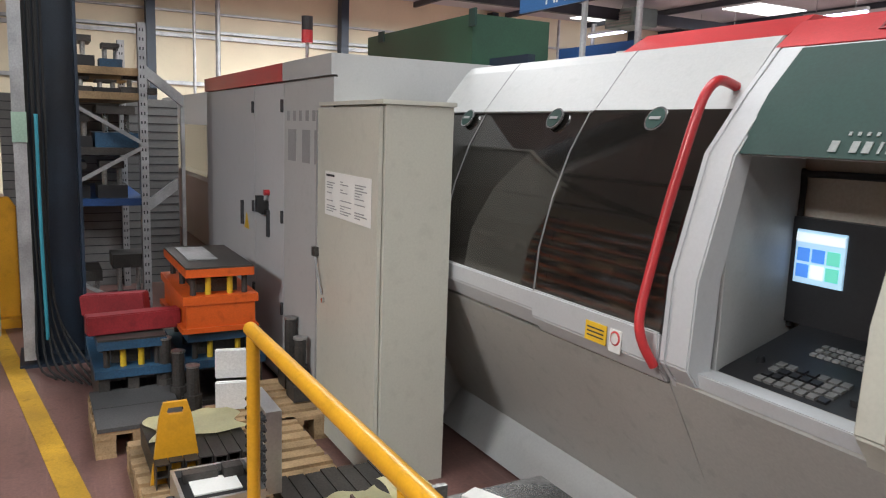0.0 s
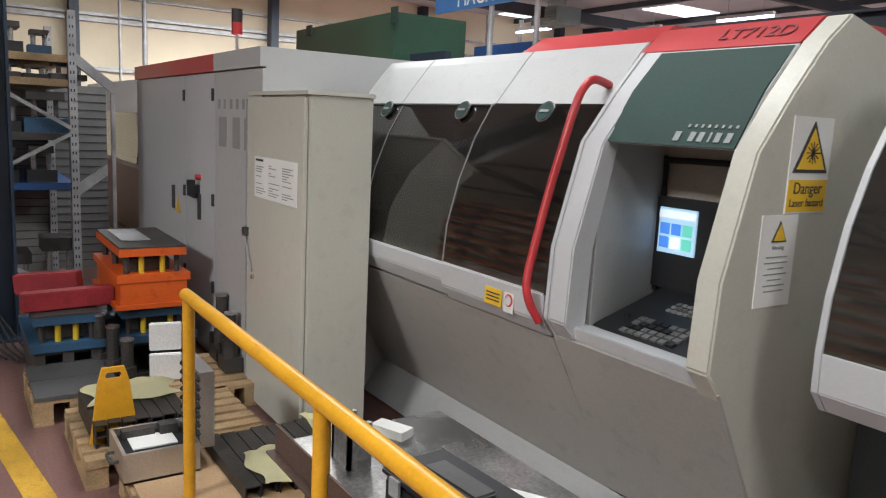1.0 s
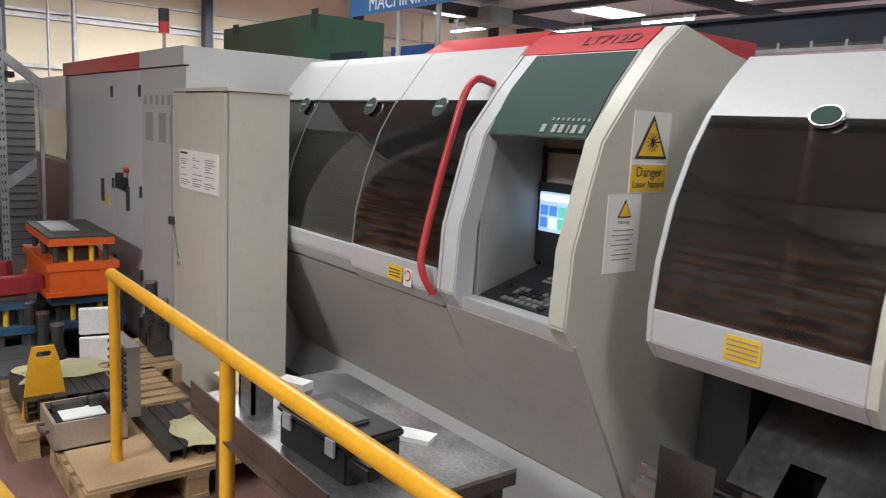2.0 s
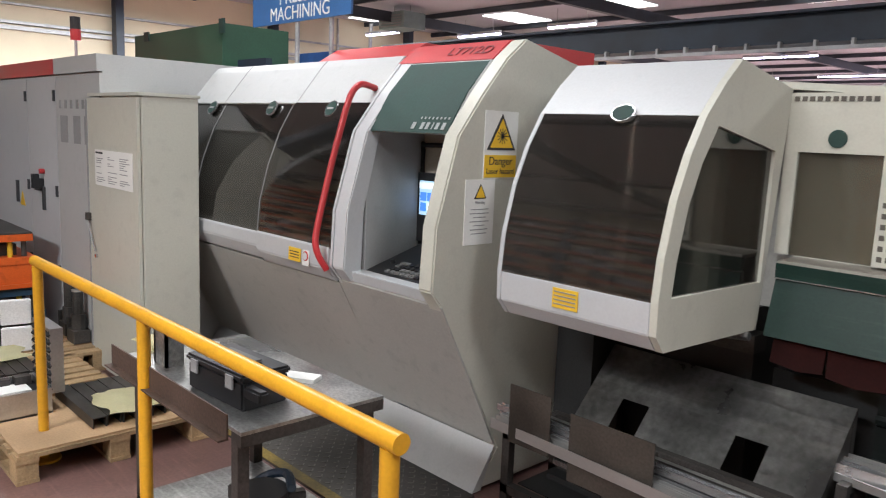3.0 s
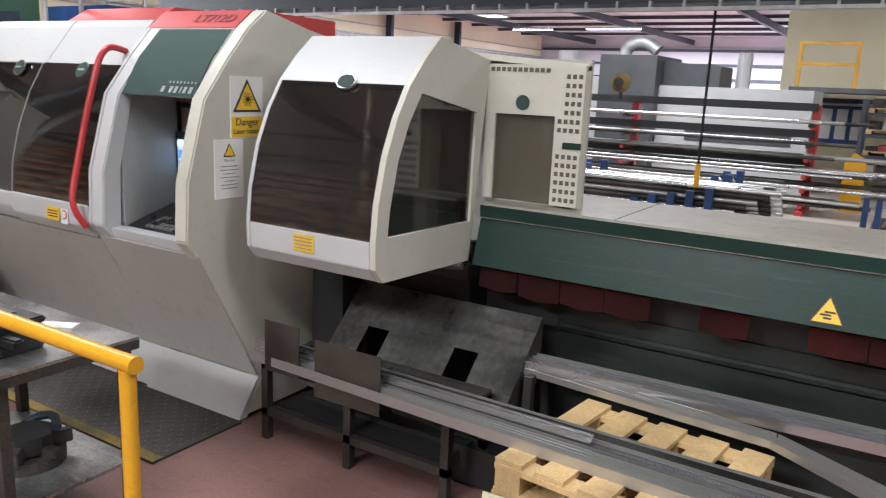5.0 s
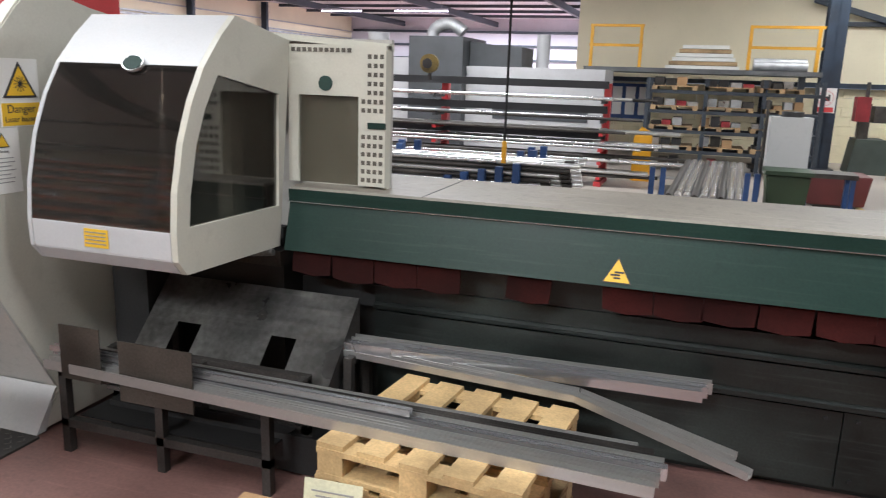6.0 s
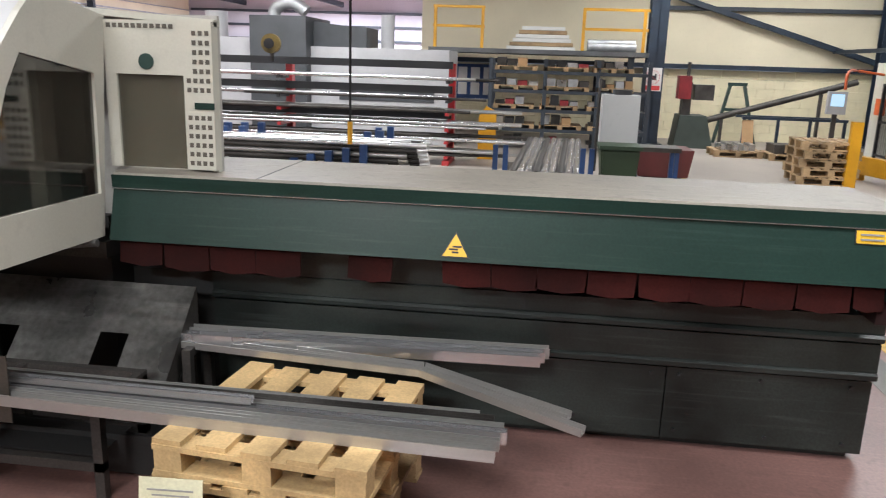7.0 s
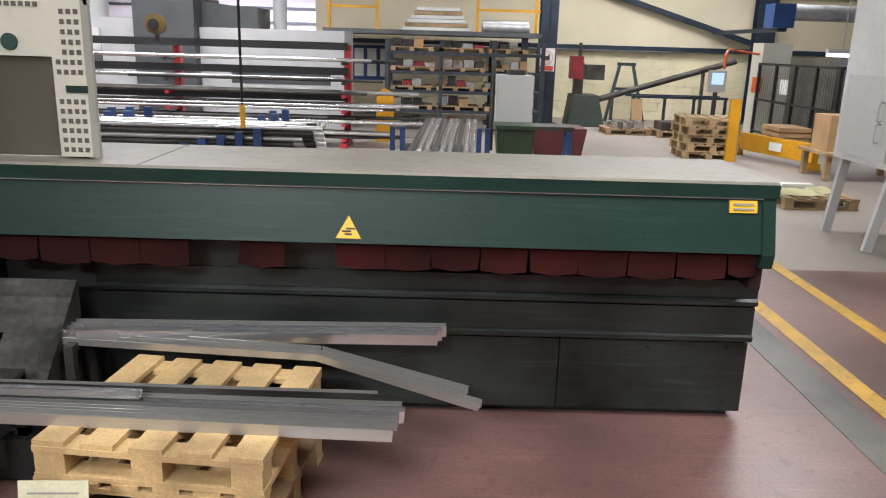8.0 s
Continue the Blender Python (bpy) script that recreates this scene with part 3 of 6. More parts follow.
def prism_at(pts, m, z0, z1):
    bm = bmesh.new()
    v = prism(bm, pts, z0, z1, "z")
    bmesh.ops.transform(bm, matrix=m, verts=v)
    return bm


fs = facing((XR + 0.002, 2.72, 1.712), (1, 0, 0))
tri_sign(fs, 0.185, t1)
bm = bmesh.new()
for k in range(12):
    a = k * math.pi / 6
    bar(bm, fs @ Vector((0, -0.018, 0.007)), fs @ Vector((0.035 * math.cos(a), -0.018 + 0.035 * math.sin(a), 0.007)), 0.003, 0.002, (1, 0, 0))
bar(bm, fs @ Vector((0, -0.018, 0.007)), fs @ Vector((0.05, -0.018, 0.007)), 0.004, 0.002, (1, 0, 0))
part("sunburst", bm, M_INK, t1)
part("sign_panel", plate(facing((XR, 2.72, 1.56), (1, 0, 0)), 0.208, 0.10, 0.0045), M_LABEL_Y, t1)
words("lettering", "Danger", facing((XR + 0.005, 2.72, 1.582), (1, 0, 0)), 0.052, M_INK, t1)
words("lettering", "Laser hazard", facing((XR + 0.005, 2.72, 1.537), (1, 0, 0)), 0.036, M_INK, t1)
t2 = part("warning_notice", plate(facing((XR, 2.60, 1.357), (1, 0, 0)), 0.185, 0.29), M_PAPER, mach, "white typed warning notice")
tri_sign(facing((XR + 0.002, 2.60, 1.45), (1, 0, 0)), 0.075, t2)
words("notice_words", "Warning", facing((XR + 0.004, 2.60, 1.40), (1, 0, 0)), 0.018, M_INK_GREY, t2)
for k, w in enumerate((0.11, 0.12, 0.08, 0.12, 0.07, 0.11, 0.10)):
    part("notice_line", plate(facing((XR, 2.60, 1.37 - k * 0.018), (1, 0, 0)), w, 0.004, 0.0045), M_INK_GREY, t2)

# visor over the outlet
VX0, VX1 = -2.64, -1.9
vis = thing("machine_visor", (-2.3, 2.9, 1), "white curved safety visor with smoked windows", "machine guard")
VP = [(2.56, 0.955), (2.505, 1.02), (2.50, 1.14), (2.515, 1.30), (2.565, 1.50), (2.635, 1.66), (2.72, 1.795), (2.84, 1.92), (2.955, 2.015)]
part("brow", P([(2.72, 1.797), (2.84, 1.92), (2.955, 2.015), (3.4, 1.94), (3.4, 1.9), (2.97, 1.98), (2.86, 1.89), (2.745, 1.785)], VX0, VX1 - 0.03), M_WHITE, vis, smooth=True)
part("lower_band", P([(2.56, 0.955), (2.505, 1.02), (2.50, 1.14), (2.54, 1.14), (2.6, 0.965), (3.3, 0.95), (3.3, 0.935)], VX0, VX1 - 0.03), M_WHITE, vis, bevel=0.004)
part("front_pane", P([(y, z) for y, z in VP[2:7]] + [(y + 0.008, z) for y, z in reversed(VP[2:7])], VX0 + 0.004, VX1 - 0.03), M_GLASS, vis, "smoked curved front pane", smooth=True)
# end frame with a window opening
outer = VP + [(3.42, 1.935), (3.30, 0.93)]
inner = [(2.585, 1.15), (2.60, 1.28), (2.65, 1.48), (2.72, 1.63), (2.815, 1.765), (3.31, 1.68), (3.295, 1.135)]
bm = bmesh.new()


def ring_wall(bm, outer, inner, x0, x1):
    """A flat frame between two outlines, as quads fanned between them."""
    def fan(x):
        a, b = [bm.verts.new((x, *p)) for p in outer], [bm.verts.new((x, *p)) for p in inner]
        es = [bm.edges.new((r[i], r[(i + 1) % len(r)])) for r in (a, b) for i in range(len(r))]
        g = bmesh.ops.triangle_fill(bm, edges=es, use_beauty=True)
        return a, b
    a0, b0 = fan(x0)
    a1, b1 = fan(x1)
    for p, q in ((a0, a1), (b0, b1)):
        n = len(p)
        for i in range(n):
            bm.faces.new((p[i], p[(i + 1) % n], q[(i + 1) % n], q[i]))
    bmesh.ops.recalc_face_normals(bm, faces=bm.faces[:])


ring_wall(bm, outer, inner, VX1 - 0.03, VX1)
part("end_frame", bm, M_CREAM, vis, "cream end frame of the visor")
part("end_pane", P(inner, VX1 - 0.022, VX1 - 0.014), M_GLASS, vis, "smoked end pane")
part("left_end", P(outer, VX0 - 0.02, VX0), M_WHITE, vis)
part("warning_label", plate(facing((-2.30, 2.500, 1.083), (0, -1, 0)), 0.122, 0.078), M_LABEL_Y, vis, "yellow warning label")
for k in range(4):
    part("label_line", plate(facing((-2.30, 2.496, 1.108 - k * 0.016), (0, -1, 0)), 0.105, 0.005, 0.002), M_INK_GREY, vis)
m = facing((-2.235, 2.705, 1.80), (0, -1, 0.72))
bm = bmesh.new()
bmesh.ops.create_cone(bm, cap_ends=True, segments=28, radius1=0.054, radius2=0.052, depth=0.014, matrix=m @ Matrix.Diagonal((1, 0.75, 1, 1)))
part("badge_rim", bm, M_BRIGHT, vis, "chromed oval badge rim")
bm = bmesh.new()
bmesh.ops.create_cone(bm, cap_ends=True, segments=28, radius1=0.049, radius2=0.047, depth=0.02, matrix=m @ Matrix.Diagonal((1, 0.75, 1, 1)))
part("badge", bm, M_LOGO_GREEN, vis, "dark green badge")
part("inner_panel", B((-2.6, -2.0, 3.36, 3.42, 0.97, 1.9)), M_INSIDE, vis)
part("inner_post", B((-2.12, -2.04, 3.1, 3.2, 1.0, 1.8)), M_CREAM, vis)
# Underside of the white visor, its shade put in as near-black.
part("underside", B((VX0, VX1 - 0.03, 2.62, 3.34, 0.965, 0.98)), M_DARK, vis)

# guard box with vent slots behind the visor
gb = thing("guard_box", (-1.65, 3.8, 1.0), "cream guard box with vent slots and a dusty window", "machine guard")
gx0, gx1, gy = -1.905, -1.385, 3.41
part("front_frame", B((gx0, gx1, gy, gy + 0.03, 1.68, 1.92), (gx0, -1.85, gy, gy + 0.03, 1.25, 1.68), (-1.525, gx1, gy, gy + 0.03, 1.25, 1.68)), M_CREAM, gb)
part("pane", B((-1.85, -1.525, gy + 0.012, gy + 0.02, 1.25, 1.68)), M_CLEAR, gb, "dusty clear pane")
part("roof", P([(gx0 - 0.35, 1.99), (gx1, 1.93), (gx1, 1.9), (gx0 - 0.35, 1.96)], gy + 0.03, gy + 0.1, "y"), M_CREAM, gb)
part("side", B((gx1 - 0.03, gx1, gy + 0.03, gy + 0.07, 1.0, 1.92)), M_CREAM, gb)
part("back", B((gx0 - 0.35, gx1 - 0.002, gy + 0.07, gy + 0.1, 1.0, 1.95)), M_BELLY, gb)
part("green_clip", B((gx1 - 0.09, gx1 + 0.004, gy - 0.006, gy, 1.53, 1.56)), M_HOOD_GREEN, gb)
bm = bmesh.new()
for k in range(15):
    z = 1.27 + k * 0.042
    if abs(z - 1.535) < 0.03:
        continue
    for c in range(4 if z < 1.68 else 3):
        box(bm, gx1 - 0.031 - c * 0.031, gx1 - 0.012 - c * 0.031, gy - 0.002, gy + 0.001, z, z + 0.021)
for k in range(11):
    box(bm, gx0 + 0.02 + k * 0.03, gx0 + 0.04 + k * 0.03, gy - 0.003, gy + 0.001, 1.885, 1.905)
tagged(part("vent_slot", bm, mat("shaded_slot", (0.09, 0.08, 0.065), 0.7), gb, "rows of dark vent slots"), kind="stuff")
bm = bmesh.new()
bmesh.ops.create_cone(bm, cap_ends=True, segments=24, radius1=0.036, radius2=0.036, depth=0.008, matrix=facing((-1.70, gy - 0.003, 1.738), (0, -1, 0)))
part("badge", bm, M_LOGO_GREEN, gb, "dark green round badge")

# bed under the visor and scrap chute
bed = thing("machine_bed", (-2.4, 3.4, 0), "machine bed under the visor, its shaded cavity a near-black block", "machine bed")
# Near-black solid standing in for the shaded cavity under the visor.
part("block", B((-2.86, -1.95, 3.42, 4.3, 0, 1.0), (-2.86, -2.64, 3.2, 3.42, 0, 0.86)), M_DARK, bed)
part("rail", B((-2.5, -1.9, 3.3, 3.42, 0.82, 0.9)), M_STEEL_DARK, bed)
part("clamp", R(((-2.05, 3.2, 0.9), (-1.88, 3.2, 0.92), 0.018)), M_STEEL, bed)
chute = thing("scrap_chute", (-2, 3.2, 0.3), "worn steel scrap chute with two slots", "chute")
bm = bmesh.new()
cy, cz = (3.36, 2.98), (0.69, 0.31)


def slope(u, v):
    return (u, cy[0] + (cy[1] - cy[0]) * v, cz[0] + (cz[1] - cz[0]) * v)


xs, vs = [-2.62, -2.43, -2.29, -1.88, -1.74, -1.49], [0, 0.5, 0.86, 1.0]
holes = {(1, 1), (3, 1)}
top = {(i, j): bm.verts.new(slope(x, v)) for i, x in enumerate(xs) for j, v in enumerate(vs)}
for i in range(5):
    for j in range(3):
        if (i, j) not in holes:
            bm.faces.new((top[i, j], top[i, j + 1], top[i + 1, j + 1], top[i + 1, j]))
bmesh.ops.solidify(bm, geom=bm.faces[:], thickness=0.006)
bmesh.ops.recalc_face_normals(bm, faces=bm.faces[:])
part("sheet", bm, mat("polished_worn_sheet", (0.36, 0.355, 0.34), 0.3, metal=0.6, var=0.3, scale=7, bump=0.08, fine=30, dirt=0.3, streak=0.1), chute, "worn shiny steel sheet")
part("cheek", P([(3.37, 0.69), (2.98, 0.30), (3.0, 0.24), (3.37, 0.42)], -1.50, -1.492), M_STEEL_DARK, chute)
each("leg", ((-1.53, -1.49, 3.33, 3.37, 0, 0.66), (-2.6, -2.56, 3.33, 3.37, 0, 0.66)), M_STEEL_DARK, chute)
part("scrap_tray", B((-2.55, -1.3, 2.8, 3.3, 0.02, 0.04), (-2.55, -1.3, 2.78, 2.8, 0.02, 0.2)), M_DARK, chute)

# ---------- green bed cover ----------
M_FLAP_BACK = mat("dark_red_rubber", (0.03, 0.008, 0.008), 0.9, var=0.25)
hd = thing("loader_bed", (0, 3.6, 0), "long dark green loader bed with a hinged dusty lid", "machine bed")
HX0, HX1 = -1.84, 1.645
part("lid_top", P([(3.295, 1.222), (3.30, 1.238), (4.0, 1.238), (4.0, 1.222)], HX0, HX1), M_HOOD_TOP, hd, "dusty flat lid", bevel=0.003)
part("lid_front", P([(3.29, 1.168), (3.285, 1.228), (3.32, 1.222), (3.32, 1.168)], HX0, HX1), M_HOOD_GREEN, hd)
part("cover", P([(3.30, 1.16), (3.235, 0.93), (3.25, 0.925), (3.34, 1.16)], HX0, HX1 - 0.07), M_HOOD_GREEN, hd)
part("cover_end", P([(3.30, 1.16), (3.235, 0.925), (3.25, 0.86), (4.0, 0.86), (4.0, 1.222), (3.31, 1.222)], HX1 - 0.066, HX1 - 0.006), M_HOOD_GREEN, hd, bevel=0.003)
part("end_filler", B((HX1 - 0.066, HX1 - 0.012, 3.33, 3.93, 0.742, 0.859)), M_FLAP_BACK, hd)
part("lid_seam", B((-1.15, -1.145, 3.30, 4.0, 1.237, 1.2395)), M_INK, hd)
part("cover_back", B((HX0, HX1 - 0.07, 3.94, 4.0, 0.2, 1.22)), M_HOOD_GREEN, hd)
BX1 = 1.69
part("upper_plate", P([(3.46, 0.74), (3.468, 0.652), (3.50, 0.652), (3.50, 0.74)], -1.45, BX1), M_BED_GREEN, hd)
part("upper_panel", B((-1.45, 0.0, 3.475, 3.50, 0.742, 0.91)), M_BED_GREEN, hd)
part("upper_ledge", P([(3.458, 0.651), (3.447, 0.638), (3.452, 0.618), (3.486, 0.602), (3.50, 0.602), (3.50, 0.651)], -1.45, BX1), M_BED_GREEN, hd, "rounded ledge along the bed")
part("middle_plate", P([(3.476, 0.601), (3.474, 0.466), (3.51, 0.466), (3.51, 0.601)], -1.45, BX1), M_BED_GREEN, hd)
part("lower_ledge", P([(3.470, 0.465), (3.458, 0.455), (3.462, 0.432), (3.492, 0.418), (3.515, 0.418), (3.515, 0.465)], -1.45, BX1), M_BED_GREEN, hd, "rounded ledge along the bed")
part("lower_plate", B((-1.45, 0.765, 3.50, 3.53, 0.045, 0.41)), M_BED_GREEN, hd)
part("lower_plate", B((0.772, BX1, 3.503, 3.53, 0.045, 0.41)), M_BED_GREEN, hd)
# Near-black inside: the shade behind the plates is put into its colour.
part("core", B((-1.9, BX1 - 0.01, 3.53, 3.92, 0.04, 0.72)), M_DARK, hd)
part("end_plate", B((BX1 - 0.006, BX1, 3.53, 3.95, 0.045, 0.74)), M_BED_GREEN, hd)
for x, z in ((-0.9, 0.375), (-0.1, 0.375), (0.35, 0.13), (0.7, 0.375), (0.83, 0.375), (1.2, 0.375), (1.6, 0.375), (0.83, 0.09), (1.25, 0.09), (1.6, 0.09), (-0.5, 0.09)):
    part("bolt", R(((x, 3.492, z), (x, 3.505, z), 0.009), n=8), M_BLACK, hd)
part("plate_seam", B((0.08, 0.086, 3.4575, 3.461, 0.66, 0.735)), M_INK, hd)
part("lid_lip", B((HX0, HX1 - 0.07, 3.284, 3.29, 1.1645, 1.1675)), M_BRIGHT, hd, "thin bright seam under the lid")
# Plinth coloured near-black for the shade under the bed.
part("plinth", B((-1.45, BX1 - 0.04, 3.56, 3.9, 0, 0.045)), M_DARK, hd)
M_FLAP = mat("dull_red_rubber_flap", (0.040, 0.007, 0.006), 0.9, var=0.25, dirt=0.3)
M_FLAP.node_tree.nodes["Principled BSDF"].inputs["Specular IOR Level"].default_value = 0.2
rng = random.Random(9)
x = HX0 + 0.03
while x < HX1 - 0.1:
    w = min(0.205 + rng.random() * 0.02, HX1 - 0.07 - x)
    low = 0.80 + rng.random() * 0.035
    sk = rng.uniform(-0.012, 0.012)
    if not (-1.05 < x < -0.85 or -0.62 < x < -0.45):
        part("flap", P([(x, 0.935), (x + w - 0.006, 0.935), (x + w - 0.006 + sk, low), (x + w * 0.5, low - 0.012), (x + sk, low + 0.004)], 3.275, 3.281, "y"), M_FLAP, hd, "dull red rubber curtain flap")
    x += w
# Added near-black sheet that gives the black shade behind the flap gaps.
part("curtain_shade_sheet", B((HX0, HX1 - 0.068, 3.6, 3.61, 0.72, 1.0)), M_DARK, hd)
st = part("hazard_sign", prism_at([(-0.064, -0.056), (0.064, -0.056), (0, 0.06)], facing((-0.23, 3.2535, 1.0), (0, -1, 0.28)), 0, 0.003), M_INK, hd, "yellow crushing hazard triangle")
part("hazard_field", prism_at([(-0.055, -0.051), (0.055, -0.051), (0, 0.049)], facing((-0.23, 3.2535, 1.0), (0, -1, 0.28)), 0.003, 0.0045), M_LABEL_Y, st)
for dx, dz, w in ((-0.008, -0.02, 0.04), (0.008, -0.008, 0.04), (0.0, -0.033, 0.03)):
    part("hazard_mark", plate(facing((-0.23, 3.2535, 1.0), (0, -1, 0.28)) @ pose(dx, dz, 0.0045), w, 0.008, 0.001), M_INK, st)
part("warning_label", plate(facing((1.49, 3.288, 1.13), (0, -1, 0.28)), 0.13, 0.062), M_INK, hd, "yellow warning label with black edge")
part("label_field", plate(facing((1.49, 3.285, 1.13), (0, -1, 0.28)), 0.122, 0.054), M_LABEL_Y, hd)
for k in range(2):
    part("label_line", plate(facing((1.49, 3.2845 - 0.0056 * k, 1.14 - k * 0.02), (0, -1, 0.28)), 0.09, 0.008, 0.0055), M_INK_GREY, hd)

# ---------- electrical cabinet with red crest behind the stand-alone one ----------
rc = thing("control_cabinet", (-7.3, 2.4, 0), "white control cabinet with a red crest along its top", "cabinet")
part("body", B((-9.0, -5.70, 1.985, 3.0, 0.03, 2.0)), M_GREY, rc)
for x0, x1 in ((-8.78, -7.32), (-7.31, -6.6)):
    d = part("door", B((x0, x1, 1.965, 1.985, 0.08, 1.99)), M_WHITE, rc, "white sheet steel door", bevel=0.003)
    for z in (1.85, 1.15, 0.55):
        part("hinge", B((x1 - 0.03, x1 - 0.008, 1.95, 1.965, z - 0.04, z + 0.04)), M_INK, d)
    part("handle", B((x1 - 0.35, x1 - 0.32, 1.945, 1.965, 0.98, 1.16)), M_INK, d, "dark recessed handle")
part("edge_panel", B((-9.0, -8.79, 1.968, 1.985, 0.05, 1.99)), M_GREY, rc)
part("side_panel", B((-6.59, -5.70, 1.965, 1.985, 0.05, 1.99)), M_GREY, rc)
part("crest_red", B((-9.0, -6.585, 1.95, 3.0, 2.0, 2.11)), M_RED, rc, "red crest", bevel=0.004)
part("crest_grey", B((-6.58, -5.70, 1.95, 3.0, 2.0, 2.11)), M_GREY, rc, bevel=0.004)
part("switch", B((-7.05, -6.95, 1.92, 1.965, 1.13, 1.22)), M_BLACK, rc, "black isolator switch", bevel=0.004)
part("switch_grip", B((-6.98, -6.93, 1.88, 1.925, 1.15, 1.26)), M_BLACK, rc)
part("emergency_cap", R(((-6.94, 1.965, 1.28), (-6.94, 1.93, 1.28), 0.02)), M_RED, rc)
tri = part("warning_triangle", prism_at([(-0.07, -0.06), (0.07, -0.06), (0, 0.06)], facing((-7.55, 1.965, 1.02), (0, -1, 0)), 0, 0.003), M_LABEL_Y, rc, "yellow warning triangle")
for k, (dx, w, h) in enumerate(((0.0, 0.16, 0.19), (0.28, 0.14, 0.19), (0.5, 0.14, 0.19))):
    part("maker_mark", B((-6.5 + dx, -6.5 + dx + w, 1.962, 1.965, 1.52, 1.52 + h)), M_INK_GREY, rc)
for k in range(6):
    part("maker_mark_small", B((-6.52 + k * 0.12, -6.47 + k * 0.12, 1.962, 1.965, 1.76, 1.82)), M_INK_GREY, rc)

# far end of the machine, past the rack
fe = thing("machine_end_unit", (-10.5, 2.6, 0), "grey end unit of the machine with a smoked curved window", "machine")
part("body", P([(2.3, 0.9), (2.2, 1.1), (2.3, 1.7), (2.6, 2.12), (3.6, 2.12), (3.6, 0), (2.7, 0)], -16, -9.3), M_GREY, fe)
part("window_pane", P([(2.195, 1.15), (2.21, 1.3), (2.285, 1.7), (2.30, 1.7), (2.23, 1.3), (2.21, 1.15)], -12.6, -10.2), M_GLASS, fe, "smoked curved window pane")

# green box, beacon and blue units on the roof
gbx = thing("cooling_unit", (-6.8, 3.2, 2.1), "dark green boxed cooling unit on the machine roof", "cooling unit")
part("casing", B((-8.0, -6.25, 3.1, 3.7, 2.09, 2.48)), mat("mid_green_enamel", (0.03, 0.085, 0.05), 0.5), gbx, bevel=0.01)
each("lid_clip", ((-7.75, -7.65, 3.085, 3.1, 2.42, 2.5), (-6.28, -6.2, 3.085, 3.1, 2.4, 2.51)), M_LOGO_GREEN, gbx)
part("bracket", B((-6.19, -5.75, 3.2, 3.25, 2.085, 2.20)), M_BLUE_STEEL, gbx, "dark drilled bracket")
au = thing("air_unit", (-5.6, 3.7, 2.08), "blue air treatment unit on the machine roof", "air unit")
part("casing", B((-5.99, -5.2, 3.6, 3.8, 2.086, 2.275)), M_BLUE, au, bevel=0.01)
part("mark", B((-5.42, -5.22, 3.59, 3.6, 2.15, 2.22)), M_PAPER, au)
bc = thing("beacon", (-7.48, 2.4, 2.1), "red and black signal beacon on a steel stalk", "beacon")
part("stalk", R(((-7.48, 2.4, 2.10), (-7.48, 2.4, 2.34), 0.012)), M_GALV, bc)
part("red_lens", R(((-7.48, 2.4, 2.34), (-7.48, 2.4, 2.43), 0.042)), M_RED, bc, "red lens")
part("black_cap", R(((-7.48, 2.4, 2.43), (-7.48, 2.4, 2.53), 0.042)), M_BLACK, bc)

# ---------- stand-alone cabinet ----------
cb = thing("steel_cabinet", (-5.45, 2.13, 0), "tall cream steel cabinet with a paper sheet on its door", "cabinet")
cx0, cx1, cy0, cy1 = -5.90, -5.045, 1.955, 2.32
part("body", B((cx0, cx1, cy0 + 0.02, cy1, 0, 1.84)), M_CREAM, cb, bevel=0.006)
dr = part("door", B((cx0 + 0.004, cx1 - 0.02, cy0 - 0.006, cy0 + 0.014, 0.03, 1.83)), M_CREAM, cb, "cream sheet steel door", bevel=0.004)
part("top_strip", B((cx0, cx1 + 0.01, cy0 - 0.002, cy1 + 0.01, 1.842, 1.862)), M_CREAM, cb, bevel=0.004)
part("edge_strip", B((cx0 - 0.012, cx0 + 0.003, cy0 - 0.012, cy0 + 0.03, 0.02, 1.82)), M_INK_GREY, cb)
part("latch", B((cx0 - 0.01, cx0 + 0.03, cy0 - 0.035, cy0 - 0.006, 1.02, 1.07)), M_STEEL_DARK, dr)
bm = bmesh.new()
pipe(bm, [(cx0 + 0.02, cy0 - 0.03, 1.03), (cx0 + 0.07, cy0 - 0.02, 0.90), (cx0 + 0.11, cy0 - 0.015, 0.82)], 0.006, 6)
part("key_cord", bm, M_INK_GREY, dr)
part("lock", R(((cx0 + 0.12, cy0 - 0.006, 0.79), (cx0 + 0.12, cy0 - 0.02, 0.79), 0.014)), M_BRIGHT, dr)
sh = part("paper_sheet", B((-5.76, -5.13, cy0 - 0.011, cy0 - 0.008, 1.27, 1.50)), M_PAPER, dr, "printed paper schedule")
rng = random.Random(2)
part("heading", B((-5.74, -5.62, cy0 - 0.013, cy0 - 0.0112, 1.475, 1.487)), M_INK, sh)
bm = bmesh.new()
for r in range(13):
    z = 1.455 - r * 0.0135
    for c in range(3):
        w = rng.uniform(0.03, 0.16)
        if rng.random() < 0.75:
            box(bm, -5.73 + c * 0.2, -5.73 + c * 0.2 + w, cy0 - 0.013, cy0 - 0.0112, z, z + 0.005)
tagged(part("print_lines", bm, M_INK_GREY, sh), kind="stuff")

# ---------- yellow guard rail ----------
rl = thing("guard_rail", (-3.1, 1.2, 0), "yellow tubular steel guard rail with worn ends", "guard rail")
rx0, rxm, rx1, ry, rz = -4.53, -3.22, -1.78, 1.235, 1.006
part("top_rail", R(((rx0 - 0.01, ry, rz), (rx1 + 0.01, ry, rz), 0.026), n=20), M_YELLOW, rl, smooth=True)
